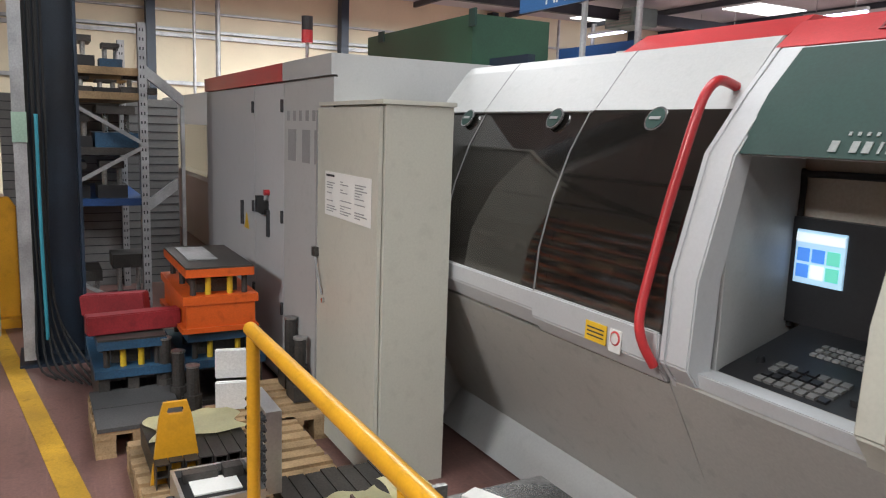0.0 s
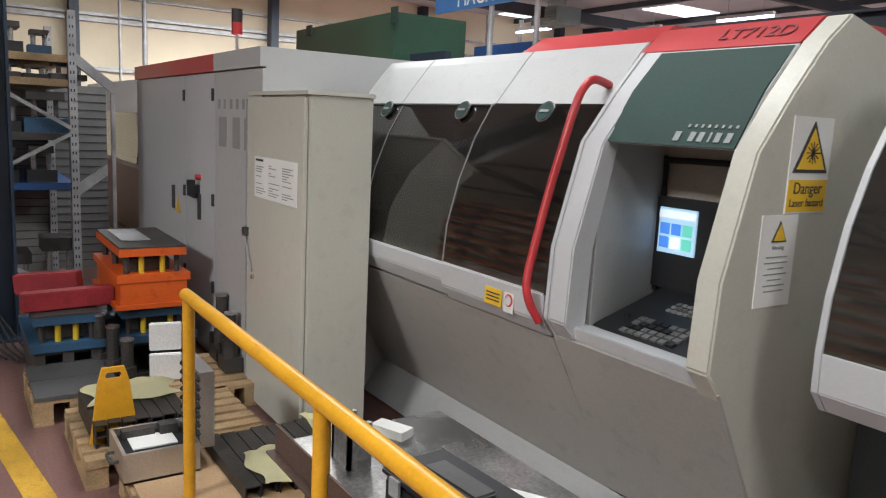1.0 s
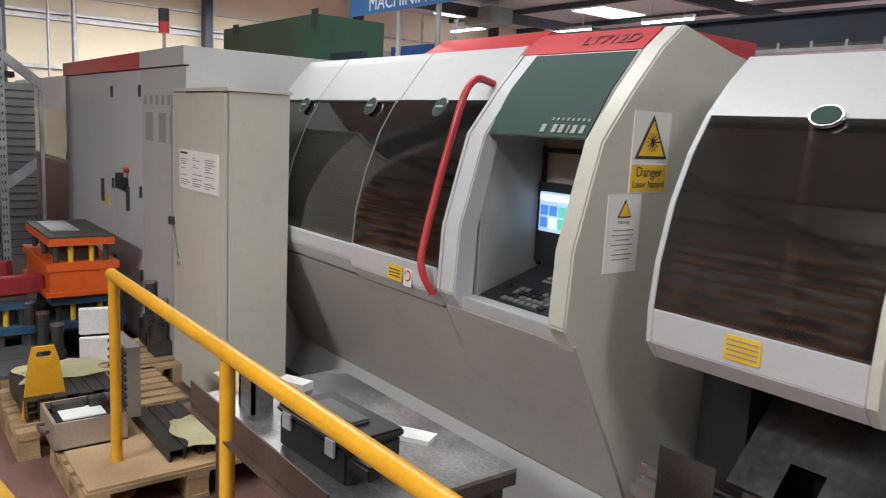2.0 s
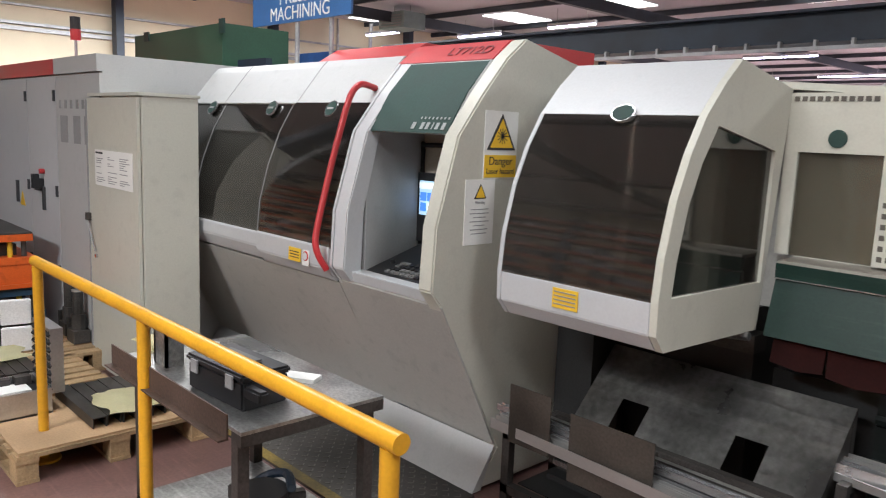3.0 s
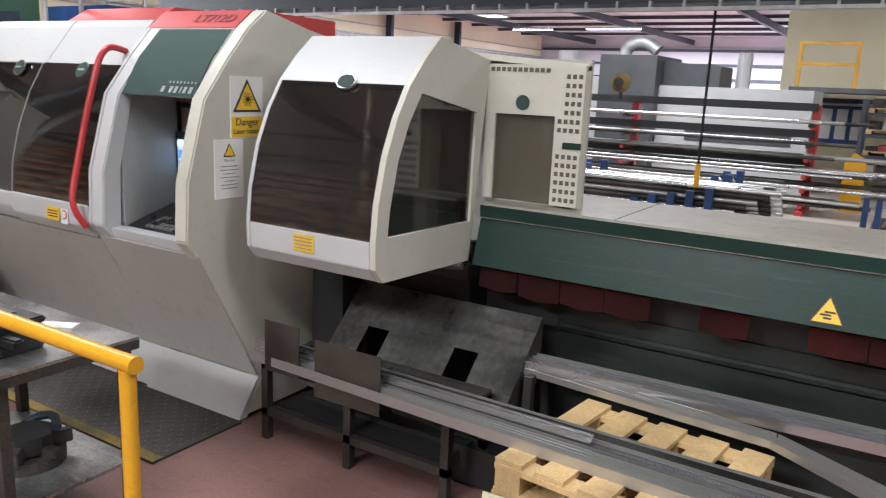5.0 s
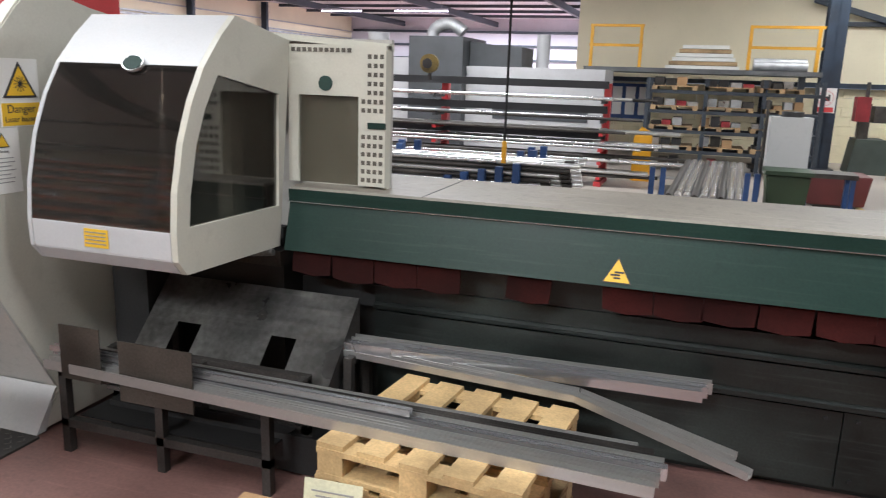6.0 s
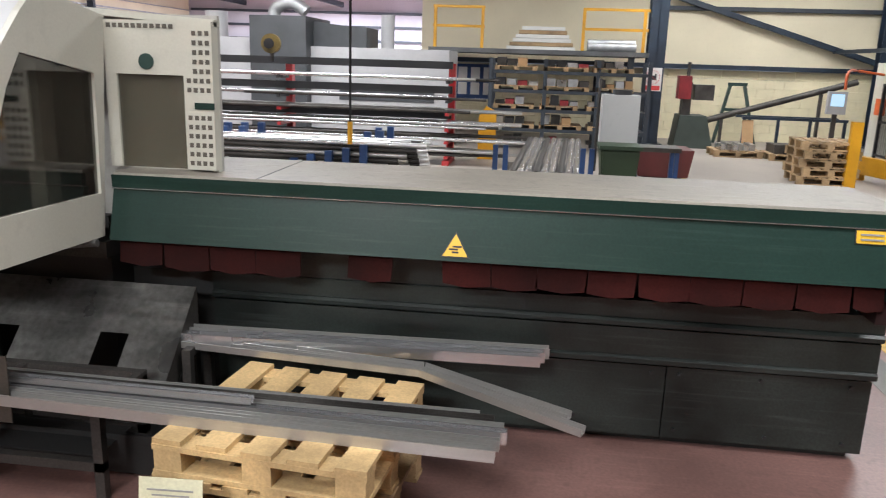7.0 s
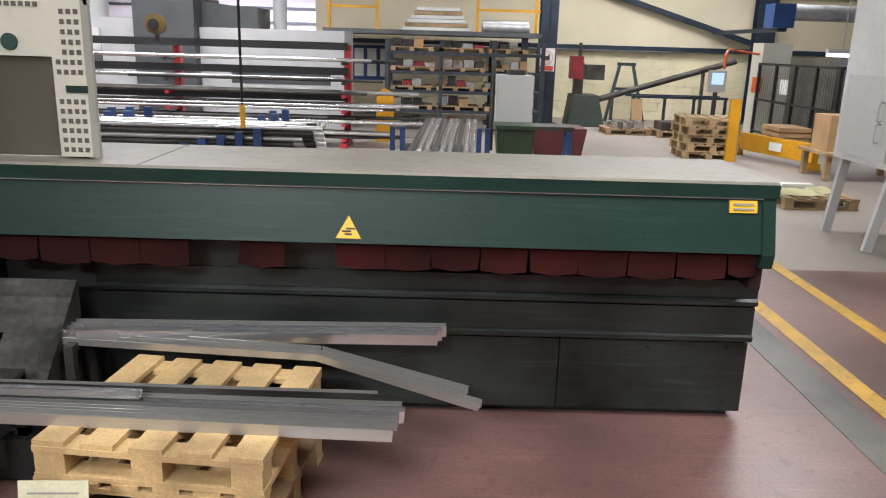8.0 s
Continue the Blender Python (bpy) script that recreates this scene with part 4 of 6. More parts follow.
for x in (rx0 + 0.03, rxm, rx1 - 0.03):
    part("post", R(((x, ry, 0.01), (x, ry, rz - 0.02), 0.024), n=18), M_YELLOW, rl, smooth=True)
    part("foot_flange", R(((x, ry, 0), (x, ry, 0.012), 0.075), n=24), M_YELLOW, rl)

# ---------- steel table in front of the machine ----------
tb = thing("steel_table", (-3, 1.5, 0), "steel work table with a lower shelf", "table")
tx0, tx1, ty0, ty1, tz = -3.52, -2.53, 1.25, 1.80, 0.78
part("tabletop", B((tx0, tx1, ty0, ty1, tz - 0.012, tz)), M_STEEL, tb, "worn steel tabletop")
part("lip", B((tx0, tx1, ty1 - 0.02, ty1, tz - 0.05, tz - 0.012), (tx1 - 0.02, tx1, ty0, ty1 - 0.02, tz - 0.05, tz - 0.012)), M_STEEL_DARK, tb)
part("back_rail", B((tx0 - 0.05, tx1 - 0.08, ty0 - 0.006, ty0 + 0.0, tz - 0.05, tz + 0.035), (tx0 - 0.05, tx1 - 0.08, ty0 - 0.035, ty0 - 0.006, tz - 0.05, tz - 0.044)), mat("rusty_angle", (0.10, 0.065, 0.05), 0.6, metal=0.3, var=0.3), tb, "rusty angle iron edge")
for x, y in ((tx1 - 0.06, ty0 + 0.03), (tx1 - 0.06, ty1 - 0.03), (tx0 + 0.16, ty0 + 0.03), (tx0 + 0.16, ty1 - 0.03)):
    part("leg", B((x - 0.02, x + 0.02, y - 0.02, y + 0.02, 0, tz - 0.012)), M_STEEL_DARK, tb)
part("shelf", B((tx0 + 0.14, tx1 - 0.04, ty0 + 0.01, ty1 - 0.01, 0.235, 0.25)), M_STEEL, tb, "oily lower shelf")

tbx = thing("tool_case", (-2.98, 1.42, tz), "black plastic tool case with a worn lid", "tool case")
mt = Matrix.Translation((-2.85, 1.41, tz)) @ pose(0, 0, 0, 0, 0, 4)
bm = bmesh.new()
v = box(bm, -0.17, 0.17, -0.09, 0.09, 0, 0.10, mt)
part("body", bm, M_BLACK, tbx, bevel=0.008)
bm = bmesh.new()
v = box(bm, -0.178, 0.178, -0.097, 0.097, 0.10, 0.125, mt)
part("lid", bm, M_BLACK, tbx, bevel=0.008)
bm = bmesh.new()
box(bm, -0.10, 0.10, -0.03, 0.04, 0.125, 0.138, mt)
part("tray", bm, mat("grey_plastic", (0.09, 0.09, 0.09), 0.4), tbx, "grey lid tray", bevel=0.006)
for s in (-1, 1):
    bm = bmesh.new()
    box(bm, s * 0.11 - 0.02, s * 0.11 + 0.02, -0.104, -0.097, 0.07, 0.115, mt)
    part("catch", bm, M_INK_GREY, tbx)
bm = bmesh.new()
box(bm, 0.171, 0.27, -0.09, -0.05, 0.05, 0.09, mt)
part("handle", bm, M_BLACK, tbx, bevel=0.008)

blk = thing("steel_bracket", (-3.3, 1.36, tz), "small machined steel bracket on the table", "bracket")
part("web", B((-3.36, -3.25, 1.33, 1.34, tz, tz + 0.13), (-3.36, -3.345, 1.33, 1.40, tz, tz + 0.13), (-3.265, -3.25, 1.33, 1.40, tz, tz + 0.13)), M_STEEL, blk, bevel=0.003)


def cloth(cx, cy, z, w, d, seed, label="crumpled pale yellow cloth"):
    rnd = random.Random(seed)
    bm = bmesh.new()
    n = 14
    ph = [rnd.uniform(0, 6) for _ in range(4)]
    g = [[bm.verts.new((cx + (i / n - 0.5) * w * (1 + 0.12 * math.sin(j * 0.7 + ph[0])), cy + (j / n - 0.5) * d * (1 + 0.12 * math.sin(i * 0.6 + ph[1])),
                        z + 0.006 + 0.016 * (1 + noise.noise((i * 0.35 + seed, j * 0.35, 0.5))) * (0.25 if i in (0, n) or j in (0, n) else 1))) for j in range(n + 1)] for i in range(n + 1)]
    for i in range(n):
        for j in range(n):
            bm.faces.new((g[i][j], g[i + 1][j], g[i + 1][j + 1], g[i][j + 1]))
    bmesh.ops.solidify(bm, geom=bm.faces[:], thickness=0.004)
    ob = part("cloth", bm, M_CLOTH, None, label, smooth=True)
    return tagged(ob, category="cloth")


cloth(-3.55, 1.42, tz, 0.22, 0.12, 3)
pb = thing("paper_pad", (-3.35, 1.6, tz), "white paper pad lying on the table", "paper")
bm = bmesh.new()
box(bm, -0.06, 0.06, -0.03, 0.03, 0, 0.028, pose(-3.42, 1.56, tz, 0, 0, 24))
part("paper_block", bm, M_PAPER, pb)
bm = bmesh.new()
box(bm, -0.08, 0.08, -0.035, 0.035, 0, 0.015, pose(-2.86, 1.66, tz, 0, 0, 30))
tagged(part("paper_pad", bm, M_PAPER, None, "small white note pad on the table"), category="paper")
ck = thing("chuck_jaws", (-2.9, 1.5, 0.25), "oily steel chuck lying on the shelf", "chuck")
bm = bmesh.new()
rod(bm, (-2.88, 1.52, 0.25), (-2.88, 1.52, 0.30), 0.14, n=24)
part("plate", bm, M_STEEL_DARK, ck)
bm = bmesh.new()
rod(bm, (-2.88, 1.52, 0.31), (-2.88, 1.52, 0.38), 0.10, n=20)
part("hub", bm, M_BLACK, ck)
for k in range(6):
    a = k * math.pi / 3 + 0.2
    bm = bmesh.new()
    box(bm, 0.05, 0.165, -0.02, 0.02, 0.05, 0.085 + 0.02 * (k % 2), pose(-2.88, 1.52, 0.25, 0, 0, math.degrees(a)))
    part("jaw", bm, M_STEEL_DARK, ck, bevel=0.004)
bm = bmesh.new()
pipe(bm, [(-3.05, 1.5, 0.27), (-3.0, 1.6, 0.36), (-2.9, 1.64, 0.40), (-2.8, 1.6, 0.39)], 0.018, 8)
part("hose", bm, M_BLUE_STEEL, ck)

# chequer mat
structure("floor_mat", B((-4.3, -2.86, 2.08, 2.64, 0, 0.012)), mat("dark_chequer_rubber", (0.06, 0.055, 0.05), 0.6, var=0.3, dirt=0.4), "dark rubber chequer mat with a worn yellow edge")
structure("floor_mat_edge", B((-4.3, -2.858, 2.08, 2.14, 0.012, 0.015)), mat("worn_yellow_edge", (0.20, 0.14, 0.03), 0.6, var=0.4, dirt=0.7))
bm = bmesh.new()
for i in range(34):
    for j in range(12):
        bar(bm, (-4.26 + i * 0.041, 2.165 + j * 0.039, 0.013), (-4.26 + i * 0.041 + 0.018, 2.165 + j * 0.039 + (0.018 if (i + j) % 2 else -0.018), 0.013), 0.006, 0.003)
tagged(part("mat_studs", bm, mat("worn_mat_studs", (0.10, 0.09, 0.08), 0.5), None, "raised chequer pattern"), kind="stuff")


# ---------- pallets ----------
def pallet(x, y, z, lx, ly, turn=0, material=None, label="wooden pallet on the floor", slats=6, group="", name="pallet"):
    """A wooden pallet; deck boards run along y, lx by ly."""
    material = material or M_WOOD
    t = thing(name, (x, y, z), label, "pallet", group)
    rot = pose(x, y, z, 0, 0, turn)
    w = lx / (slats * 1.42)
    rnd = random.Random(int(x * 100) + int(y * 37))
    for k in range(slats):
        c = -lx / 2 + w / 2 + k * (lx - w) / (slats - 1)
        bm = bmesh.new()
        box(bm, c - w / 2, c + w / 2, -ly / 2 + rnd.uniform(-0.006, 0.006), ly / 2 + rnd.uniform(-0.006, 0.006), 0.122, 0.142, rot)
        part("deck_board", bm, material, t)
    for j in (-1, 0, 1):
        bm = bmesh.new()
        box(bm, -lx / 2, lx / 2, j * (ly / 2 - 0.05) - 0.05, j * (ly / 2 - 0.05) + 0.05, 0.10, 0.1215, rot)
        part("stringer", bm, material, t)
        for i in (-1, 0, 1):
            bm = bmesh.new()
            box(bm, i * (lx / 2 - 0.06) - 0.055, i * (lx / 2 - 0.06) + 0.055, j * (ly / 2 - 0.05) - 0.048, j * (ly / 2 - 0.05) + 0.048, 0.02, 0.0995, rot)
            part("block", bm, material, t)
        bm = bmesh.new()
        box(bm, -lx / 2, lx / 2, j * (ly / 2 - 0.05) - 0.05, j * (ly / 2 - 0.05) + 0.05, 0, 0.0195, rot)
        part("bottom_board", bm, material, t)
    return t


pallet(-0.78, 2.72, 0, 0.84, 0.76, -6, M_WOOD, "lower worn wooden pallet of a stack", 6, "stacked pallets")
pallet(-0.78, 2.71, 0.143, 0.82, 0.76, -6, M_WOOD_NEW, "wooden pallet in a stack", 6, "stacked pallets")
pallet(-0.77, 2.71, 0.286, 0.82, 0.76, -6, M_WOOD_NEW, "fresh pine pallet on top of a stack", 5, "stacked pallets")
pallet(-4.62, 1.52, 0, 0.72, 0.95, 0, M_WOOD, "wooden pallet with a board on top beside the guard rail", 6)
pallet(-5.42, 1.35, 0, 0.72, 0.86, 0, M_WOOD, "wooden pallet loaded with steel sections", 7)
pallet(-6.25, 1.02, 0, 0.62, 0.46, 0, M_WOOD, "wooden pallet under dark steel sheets", 6)
pallet(-6.1, 1.78, 0, 0.7, 0.42, 0, M_WOOD, "wooden pallet under press tooling", 6)
tagged(part("board", B((-4.97, -4.27, 1.06, 1.98, 0.143, 0.155)), M_PLY, None, "brown hardboard sheet on a pallet"), category="board")
for k in range(2):
    tagged(part("steel_sheet", B((-6.55 + 0.31 * k, -6.245 + 0.31 * k, 0.80, 1.24, 0.143, 0.165)), mat("oily_grey_sheet", (0.10, 0.10, 0.10), 0.5, metal=0.3, var=0.2), None, "oily grey steel sheet on a pallet"), category="steel sheet")


def section_stack(x0, x1, y0, y1, z, n, label, layers=1):
    t = thing("steel_sections", ((x0 + x1) / 2, (y0 + y1) / 2, z), label, "steel sections")
    w = (y1 - y0) / n
    for L in range(layers):
        for k in range(n):
            bm = bmesh.new()
            y = y0 + w * (k + 0.5)
            channel(bm, (x0 + 0.01 * (k % 3), y, z + 0.028 + L * 0.057), (x1 - 0.015 * (k % 2), y, z + 0.028 + L * 0.057), w * 0.92, 0.055, 0.005, (0, 0, -1))
            part("section", bm, M_STEEL_DARK, t)
    return t


section_stack(-4.96, -4.36, 1.42, 1.95, 0.155, 7, "dark steel channel sections laid on a pallet")
section_stack(-5.72, -5.18, 0.98, 1.42, 0.143, 7, "dark steel channel sections stacked on a pallet", 2)
cloth(-4.50, 1.66, 0.214, 0.36, 0.32, 5)
cloth(-5.58, 1.22, 0.26, 0.30, 0.42, 8)

# instrument case
ic = thing("instrument_case", (-4.9, 1.2, 0.155), "open aluminium instrument case with foam lining", "case")
M_ALU = mat("brushed_aluminium", (0.62, 0.62, 0.62), 0.35, metal=0.9, var=0.1)
part("shell", B((-5.04, -4.72, 1.02, 1.035, 0.155, 0.29), (-5.04, -4.72, 1.325, 1.34, 0.155, 0.29), (-5.04, -5.025, 1.035, 1.325, 0.155, 0.29), (-4.735, -4.72, 1.035, 1.325, 0.155, 0.29), (-5.04, -4.72, 1.02, 1.34, 0.155, 0.165)), M_ALU, ic, "brushed aluminium shell", bevel=0.004)
part("foam", B((-5.02, -4.74, 1.04, 1.32, 0.166, 0.26)), M_RUBBER, ic, "dark foam lining")
lid = part("lid", B((-5.05, -4.74, 1.345, 1.41, 0.25, 0.60)), M_ALU, ic, "aluminium lid standing open", bevel=0.006)
bm = bmesh.new()
for i in range(7):
    for j in range(8):
        bmesh.ops.create_cone(bm, cap_ends=True, segments=8, radius1=0.021, radius2=0.006, depth=0.02, matrix=facing((-5.03 + 0.02 + i * 0.042, 1.338, 0.275 + j * 0.042), (0, -1, 0)))
tagged(part("foam_studs", bm, M_RUBBER, lid, "egg-crate foam"), kind="stuff")
part("card", B((-4.96, -4.82, 1.08, 1.27, 0.262, 0.268)), M_PAPER, ic, "white card")
bm = bmesh.new()
box(bm, -5.0, -4.95, 1.06, 1.2, 0.26, 0.30)
box(bm, -4.99, -4.93, 1.22, 1.3, 0.26, 0.31)
part("gauge", bm, M_STEEL_DARK, ic, bevel=0.004)
bm = bmesh.new()
pipe(bm, [(-4.93, 1.02, 0.22), (-4.93, 0.99, 0.22), (-4.83, 0.99, 0.22), (-4.83, 1.02, 0.22)], 0.007, 6)
part("handle", bm, M_INK, ic)

# yellow plate stand
pj = thing("wheel_chock_stand", (-5.25, 1.05, 0), "yellow steel plate stand with a grip slot", "stand")
bm = bmesh.new()
ring = [(0.95, 0.0), (1.21, 0.0), (1.15, 0.44), (1.13, 0.51), (1.03, 0.51), (1.01, 0.44)]
hole = [(1.05, 0.455), (1.11, 0.455), (1.117, 0.47), (1.11, 0.485), (1.05, 0.485), (1.043, 0.47)]
ring_wall(bm, ring, hole, -5.27, -5.25)
part("plate", bm, M_YELLOW, pj)
part("gusset", P([(-5.27, 0.0), (-5.42, 0.0), (-5.27, 0.34)], 1.0, 1.015, "y"), M_YELLOW, pj)


# ---------- press tooling ----------
def die_set(x0, x1, y0, y1, z, material, label, h=0.36, plates=(0.05, 0.05), solid=False):
    t = thing("die_set", ((x0 + x1) / 2, (y0 + y1) / 2, z), label, "press tooling", "press die sets")
    base = z + h - 0.215
    part("base_plate", B((x0, x1, y0, y1, z, z + 0.03)), M_STEEL_DARK, t)
    for k in range(3):
        yy = y0 + k * (y1 - y0 - 0.06) / 2
        part("riser", B((x0, x1, yy, yy + 0.06, z + 0.031, base)), material if solid else M_STEEL_DARK, t, bevel=0.003)
    part("cross_riser", B((x0 + 0.02, x1 - 0.06, y0 + 0.062, y1 - 0.062, base - 0.04, base - 0.001)), M_STEEL_DARK, t)
    part("lower_plate", B((x0 - 0.02, x1 + 0.02, y0 - 0.02, y1 + 0.02, base + 0.001, base + 0.05)), material, t, bevel=0.004)
    part("punch_block", B((x0 + 0.1, x1 - 0.12, y0 + 0.08, y1 - 0.08, base + 0.051, base + 0.13)), M_STEEL_DARK, t, bevel=0.004)
    if solid:
        part("front_panel", B((x1 + 0.001, x1 + 0.012, y0, y1, z + 0.03, base - 0.001)), material, t)
        part("ram_plate", B((x0 - 0.02, x1 + 0.03, y0 - 0.03, y1 + 0.02, z - 0.0, z + 0.03)), material, t)
    zt = z + h - plates[1]
    for x in (x0 + 0.06, (x0 + x1) / 2, x1 - 0.05):
        for k, y in enumerate((y0 + 0.05, y0 + 0.14, y1 - 0.14, y1 - 0.05)):
            part("guide_spring" if k in (1, 2) else "guide_post", R(((x, y, base + 0.05), (x, y, zt), 0.018)), M_SPRING if k in (1, 2) and x > x1 - 0.1 else M_STEEL_DARK, t)
    part("upper_plate", B((x0, x1, y0, y1, zt, zt + plates[1])), material, t, bevel=0.004)
    part("top_plate", B((x0 + 0.002, x1 - 0.002, y0 + 0.002, y1 - 0.002, zt + plates[1] + 0.001, zt + plates[1] + 0.012)), M_STEEL_DARK, t)
    return t


die_set(-7.3, -6.52, 0.85, 1.23, 0.0, M_DIE_BLUE, "blue-painted press die set with springs", 0.46)
die_set(-7.3, -6.52, 1.35, 1.80, 0.0, M_DIE_BLUE, "blue-painted press die set under the orange one", 0.46)
die_set(-7.35, -6.5, 1.34, 1.75, 0.476, M_ORANGE, "orange-painted press die set on top of a blue one", 0.385, (0.05, 0.05), True)
tagged(part("steel_sheet", B((-7.25, -6.75, 1.40, 1.58, 0.8745, 0.8815)), M_GALV, None, "loose grey sheet lying on the orange die set"), category="steel sheet")
M_FORK = mat("worn_dark_red_paint", (0.30, 0.022, 0.03), 0.5, var=0.2, dirt=0.4)
fk = thing("fork_arms", (-7, 1.0, 0.44), "red-painted steel fork arms on a die set", "fork arms")
bm = bmesh.new()
bar(bm, (-6.66, 0.80, 0.535), (-6.70, 1.33, 0.540), 0.10, 0.115)
part("arm", bm, M_FORK, fk, bevel=0.006)
bm = bmesh.new()
bar(bm, (-7.2, 0.82, 0.54), (-7.0, 1.18, 0.58), 0.10, 0.13)
part("arm", bm, M_FORK, fk, bevel=0.006)


def pillar(x, y, z, h, label="steel guide pillar of press tooling"):
    t = thing("guide_pillar", (x, y, z), label, "press tooling", "guide pillars")
    part("base", B((x - 0.07, x + 0.07, y - 0.055, y + 0.055, z, z + 0.09)), M_STEEL_DARK, t, bevel=0.005)
    part("collar", R(((x, y, z + 0.09), (x, y, z + 0.20), 0.05)), M_STEEL_DARK, t)
    part("shank", R(((x, y, z + 0.20), (x, y, z + h), 0.036)), M_STEEL_DARK, t)
    part("cap", R(((x, y, z + h), (x, y, z + h + 0.012), 0.041)), M_STEEL, t)
    part("side_block", B((x - 0.10, x - 0.071, y - 0.05, y + 0.05, z, z + 0.16)), M_STEEL_DARK, t, bevel=0.004)


for x, y, h in ((-6.2, 1.32, 0.36), (-6.38, 1.27, 0.40), (-6.55, 1.22, 0.44), (-6.05, 1.9, 0.36), (-6.3, 1.92, 0.42)):
    pillar(x, y, 0.143 if y > 1.5 else 0.0, h)
bd = thing("white_trays", (-6.1, 1.5, 0.14), "two white plastic trays leaning on tooling", "tray")
for k in range(2):
    bm = bmesh.new()
    box(bm, -0.09, 0.09, -0.012, 0.012, 0, 0.18, pose(-6.02, 1.50, 0.145 + 0.185 * k, 12, 0, 78))
    part("tray", bm, mat("white_plastic", (0.78, 0.78, 0.78), 0.4), bd, bevel=0.006)
pallet(-5.98, 1.52, 0, 0.3, 0.3, 0, M_WOOD, "small wooden pallet under trays", 4)


# ---------- racking behind the column ----------
def rack_post(x, y, h, parent):
    each("upright", ((x - 0.045, x + 0.045, y - 0.004, y, 0, h), (x - 0.045, x - 0.041, y, y + 0.06, 0, h), (x + 0.041, x + 0.045, y, y + 0.06, 0, h)), M_GALV, parent, "galvanised perforated upright")
    bm = bmesh.new()
    for k in range(int(h / 0.075)):
        for s in (-1, 1):
            box(bm, x + 0.0452, x + 0.0462, y + 0.02 + s * 0.012, y + 0.03 + s * 0.012, 0.05 + k * 0.075, 0.075 + k * 0.075)
    tagged(part("slots", bm, M_INK, parent), kind="stuff")


rk = thing("pallet_rack", (-9.3, 1.2, 0), "galvanised pallet rack filled with press tooling", "rack")
for x in (-10.4, -8.75):
    for y in (0.45, 1.37):
        rack_post(x, y, 2.52, rk)
for z in (1.95, 2.15, 1.08, 1.5):
    mm = M_BLUE if z < 1.2 else M_WOOD if z > 1.9 else M_STEEL_DARK
    part("shelf", B((-10.4, -8.72, 0.47, 1.40, z - 0.06, z)), mm, rk)
bm = bmesh.new()
for (y0, z0), (y1, z1) in (((0.5, 2.05), (1.37, 1.55)), ((0.5, 1.0), (1.37, 1.5)), ((0.5, 0.6), (1.37, 0.1))):
    bar(bm, (-8.70, y0, z0), (-8.70, y1, z1), 0.03, 0.035, (1, 0, 0))
part("brace", bm, M_GALV, rk)
part("arm", P([(1.40, 2.2), (1.72, 1.95), (1.72, 1.85), (1.40, 2.1)], -8.78, -8.72), M_GALV, rk)
part("arm", P([(1.40, 0.95), (1.66, 1.15), (1.66, 1.25), (1.40, 1.05)], -8.78, -8.72), M_GALV, rk)
part("outer_post", B((-8.78, -8.74, 1.70, 1.73, 0, 1.85)), M_GALV, rk)
rng = random.Random(21)
for z, hs in ((2.15, 0.2), (1.95, 0.12), (1.5, 0.3), (1.08, 0.3), (0.02, 0.5)):
    y = 0.5
    while y < 1.27:
        w, d, h = rng.uniform(0.12, 0.34), rng.uniform(0.2, 0.6), rng.uniform(0.65, 1) * hs * 1.25
        t = thing("stored_tool", (-9.0, y, z), "oily dark press tool stored on the rack", "press tooling", "tools on the rack")
        mm = rng.choice((M_STEEL_DARK, M_BLACK, M_BLACK, M_STEEL_DARK, M_DIE_BLUE))
        part("base", B((-8.78 - d, -8.78, y, y + w, z, z + h * 0.35)), mm, t, bevel=0.004)
        each_rod("post", (((-8.85, y + w * 0.25, z + h * 0.35), (-8.85, y + w * 0.25, z + h * 0.8), 0.02), ((-8.85, y + w * 0.75, z + h * 0.35), (-8.85, y + w * 0.75, z + h * 0.8), 0.02)), M_STEEL, t)
        part("top", B((-8.80 - d * 0.9, -8.80, y + 0.02, y + w - 0.02, z + h * 0.8, z + h)), M_STEEL_DARK, t, bevel=0.004)
        y += w + rng.uniform(0.01, 0.06)
part("back_mesh", B((-10.5, -10.47, 0.3, 1.95, 0, 1.95)), mat("grey_plank_screen", (0.20, 0.20, 0.195), 0.7), rk, "grey slatted screen behind the rack")
bm = bmesh.new()
for k in range(22):
    box(bm, -10.468, -10.464, 0.3, 1.95, 0.08 + k * 0.085, 0.088 + k * 0.085)
tagged(part("screen_joints", bm, M_INK, rk), kind="stuff")
rk2 = thing("pallet_rack_end", (-8.6, 0.2, 0), "galvanised end upright of the next rack bay", "rack")
rack_post(-8.7, 0.23, 2.52, rk2)
yp = thing("yellow_guard", (-9.2, 0.3, 0), "yellow sheet steel rack guard", "rack guard")
part("sheet", P([(0.05, 0.08), (0.43, 0.08), (0.43, 1.0), (0.38, 1.08), (0.05, 1.08)], -9.02, -8.98), M_YELLOW, yp, bevel=0.006)
part("foot", B((-9.1, -8.9, 0.05, 0.43, 0, 0.08)), M_YELLOW, yp)

# ---------- outfeed frame with steel sections ----------
of = thing("outfeed_frame", (-2.1, 2.7, 0), "dark welded steel outfeed frame", "frame")
for x in (-2.64, -2.11, -1.57):
    for y in (2.61, 2.95):
        part("leg", B((x - 0.02, x + 0.02, y - 0.02, y + 0.02, 0, 0.40)), M_STEEL_DARK, of)
for z in (0.15, 0.40):
    part("side_rail", B((-2.66, -1.55, 2.59, 2.63, z - 0.02, z + 0.02)), M_STEEL_DARK, of)
    part("side_rail", B((-2.66, -1.55, 2.93, 2.97, z - 0.02, z + 0.02)), M_STEEL_DARK, of)
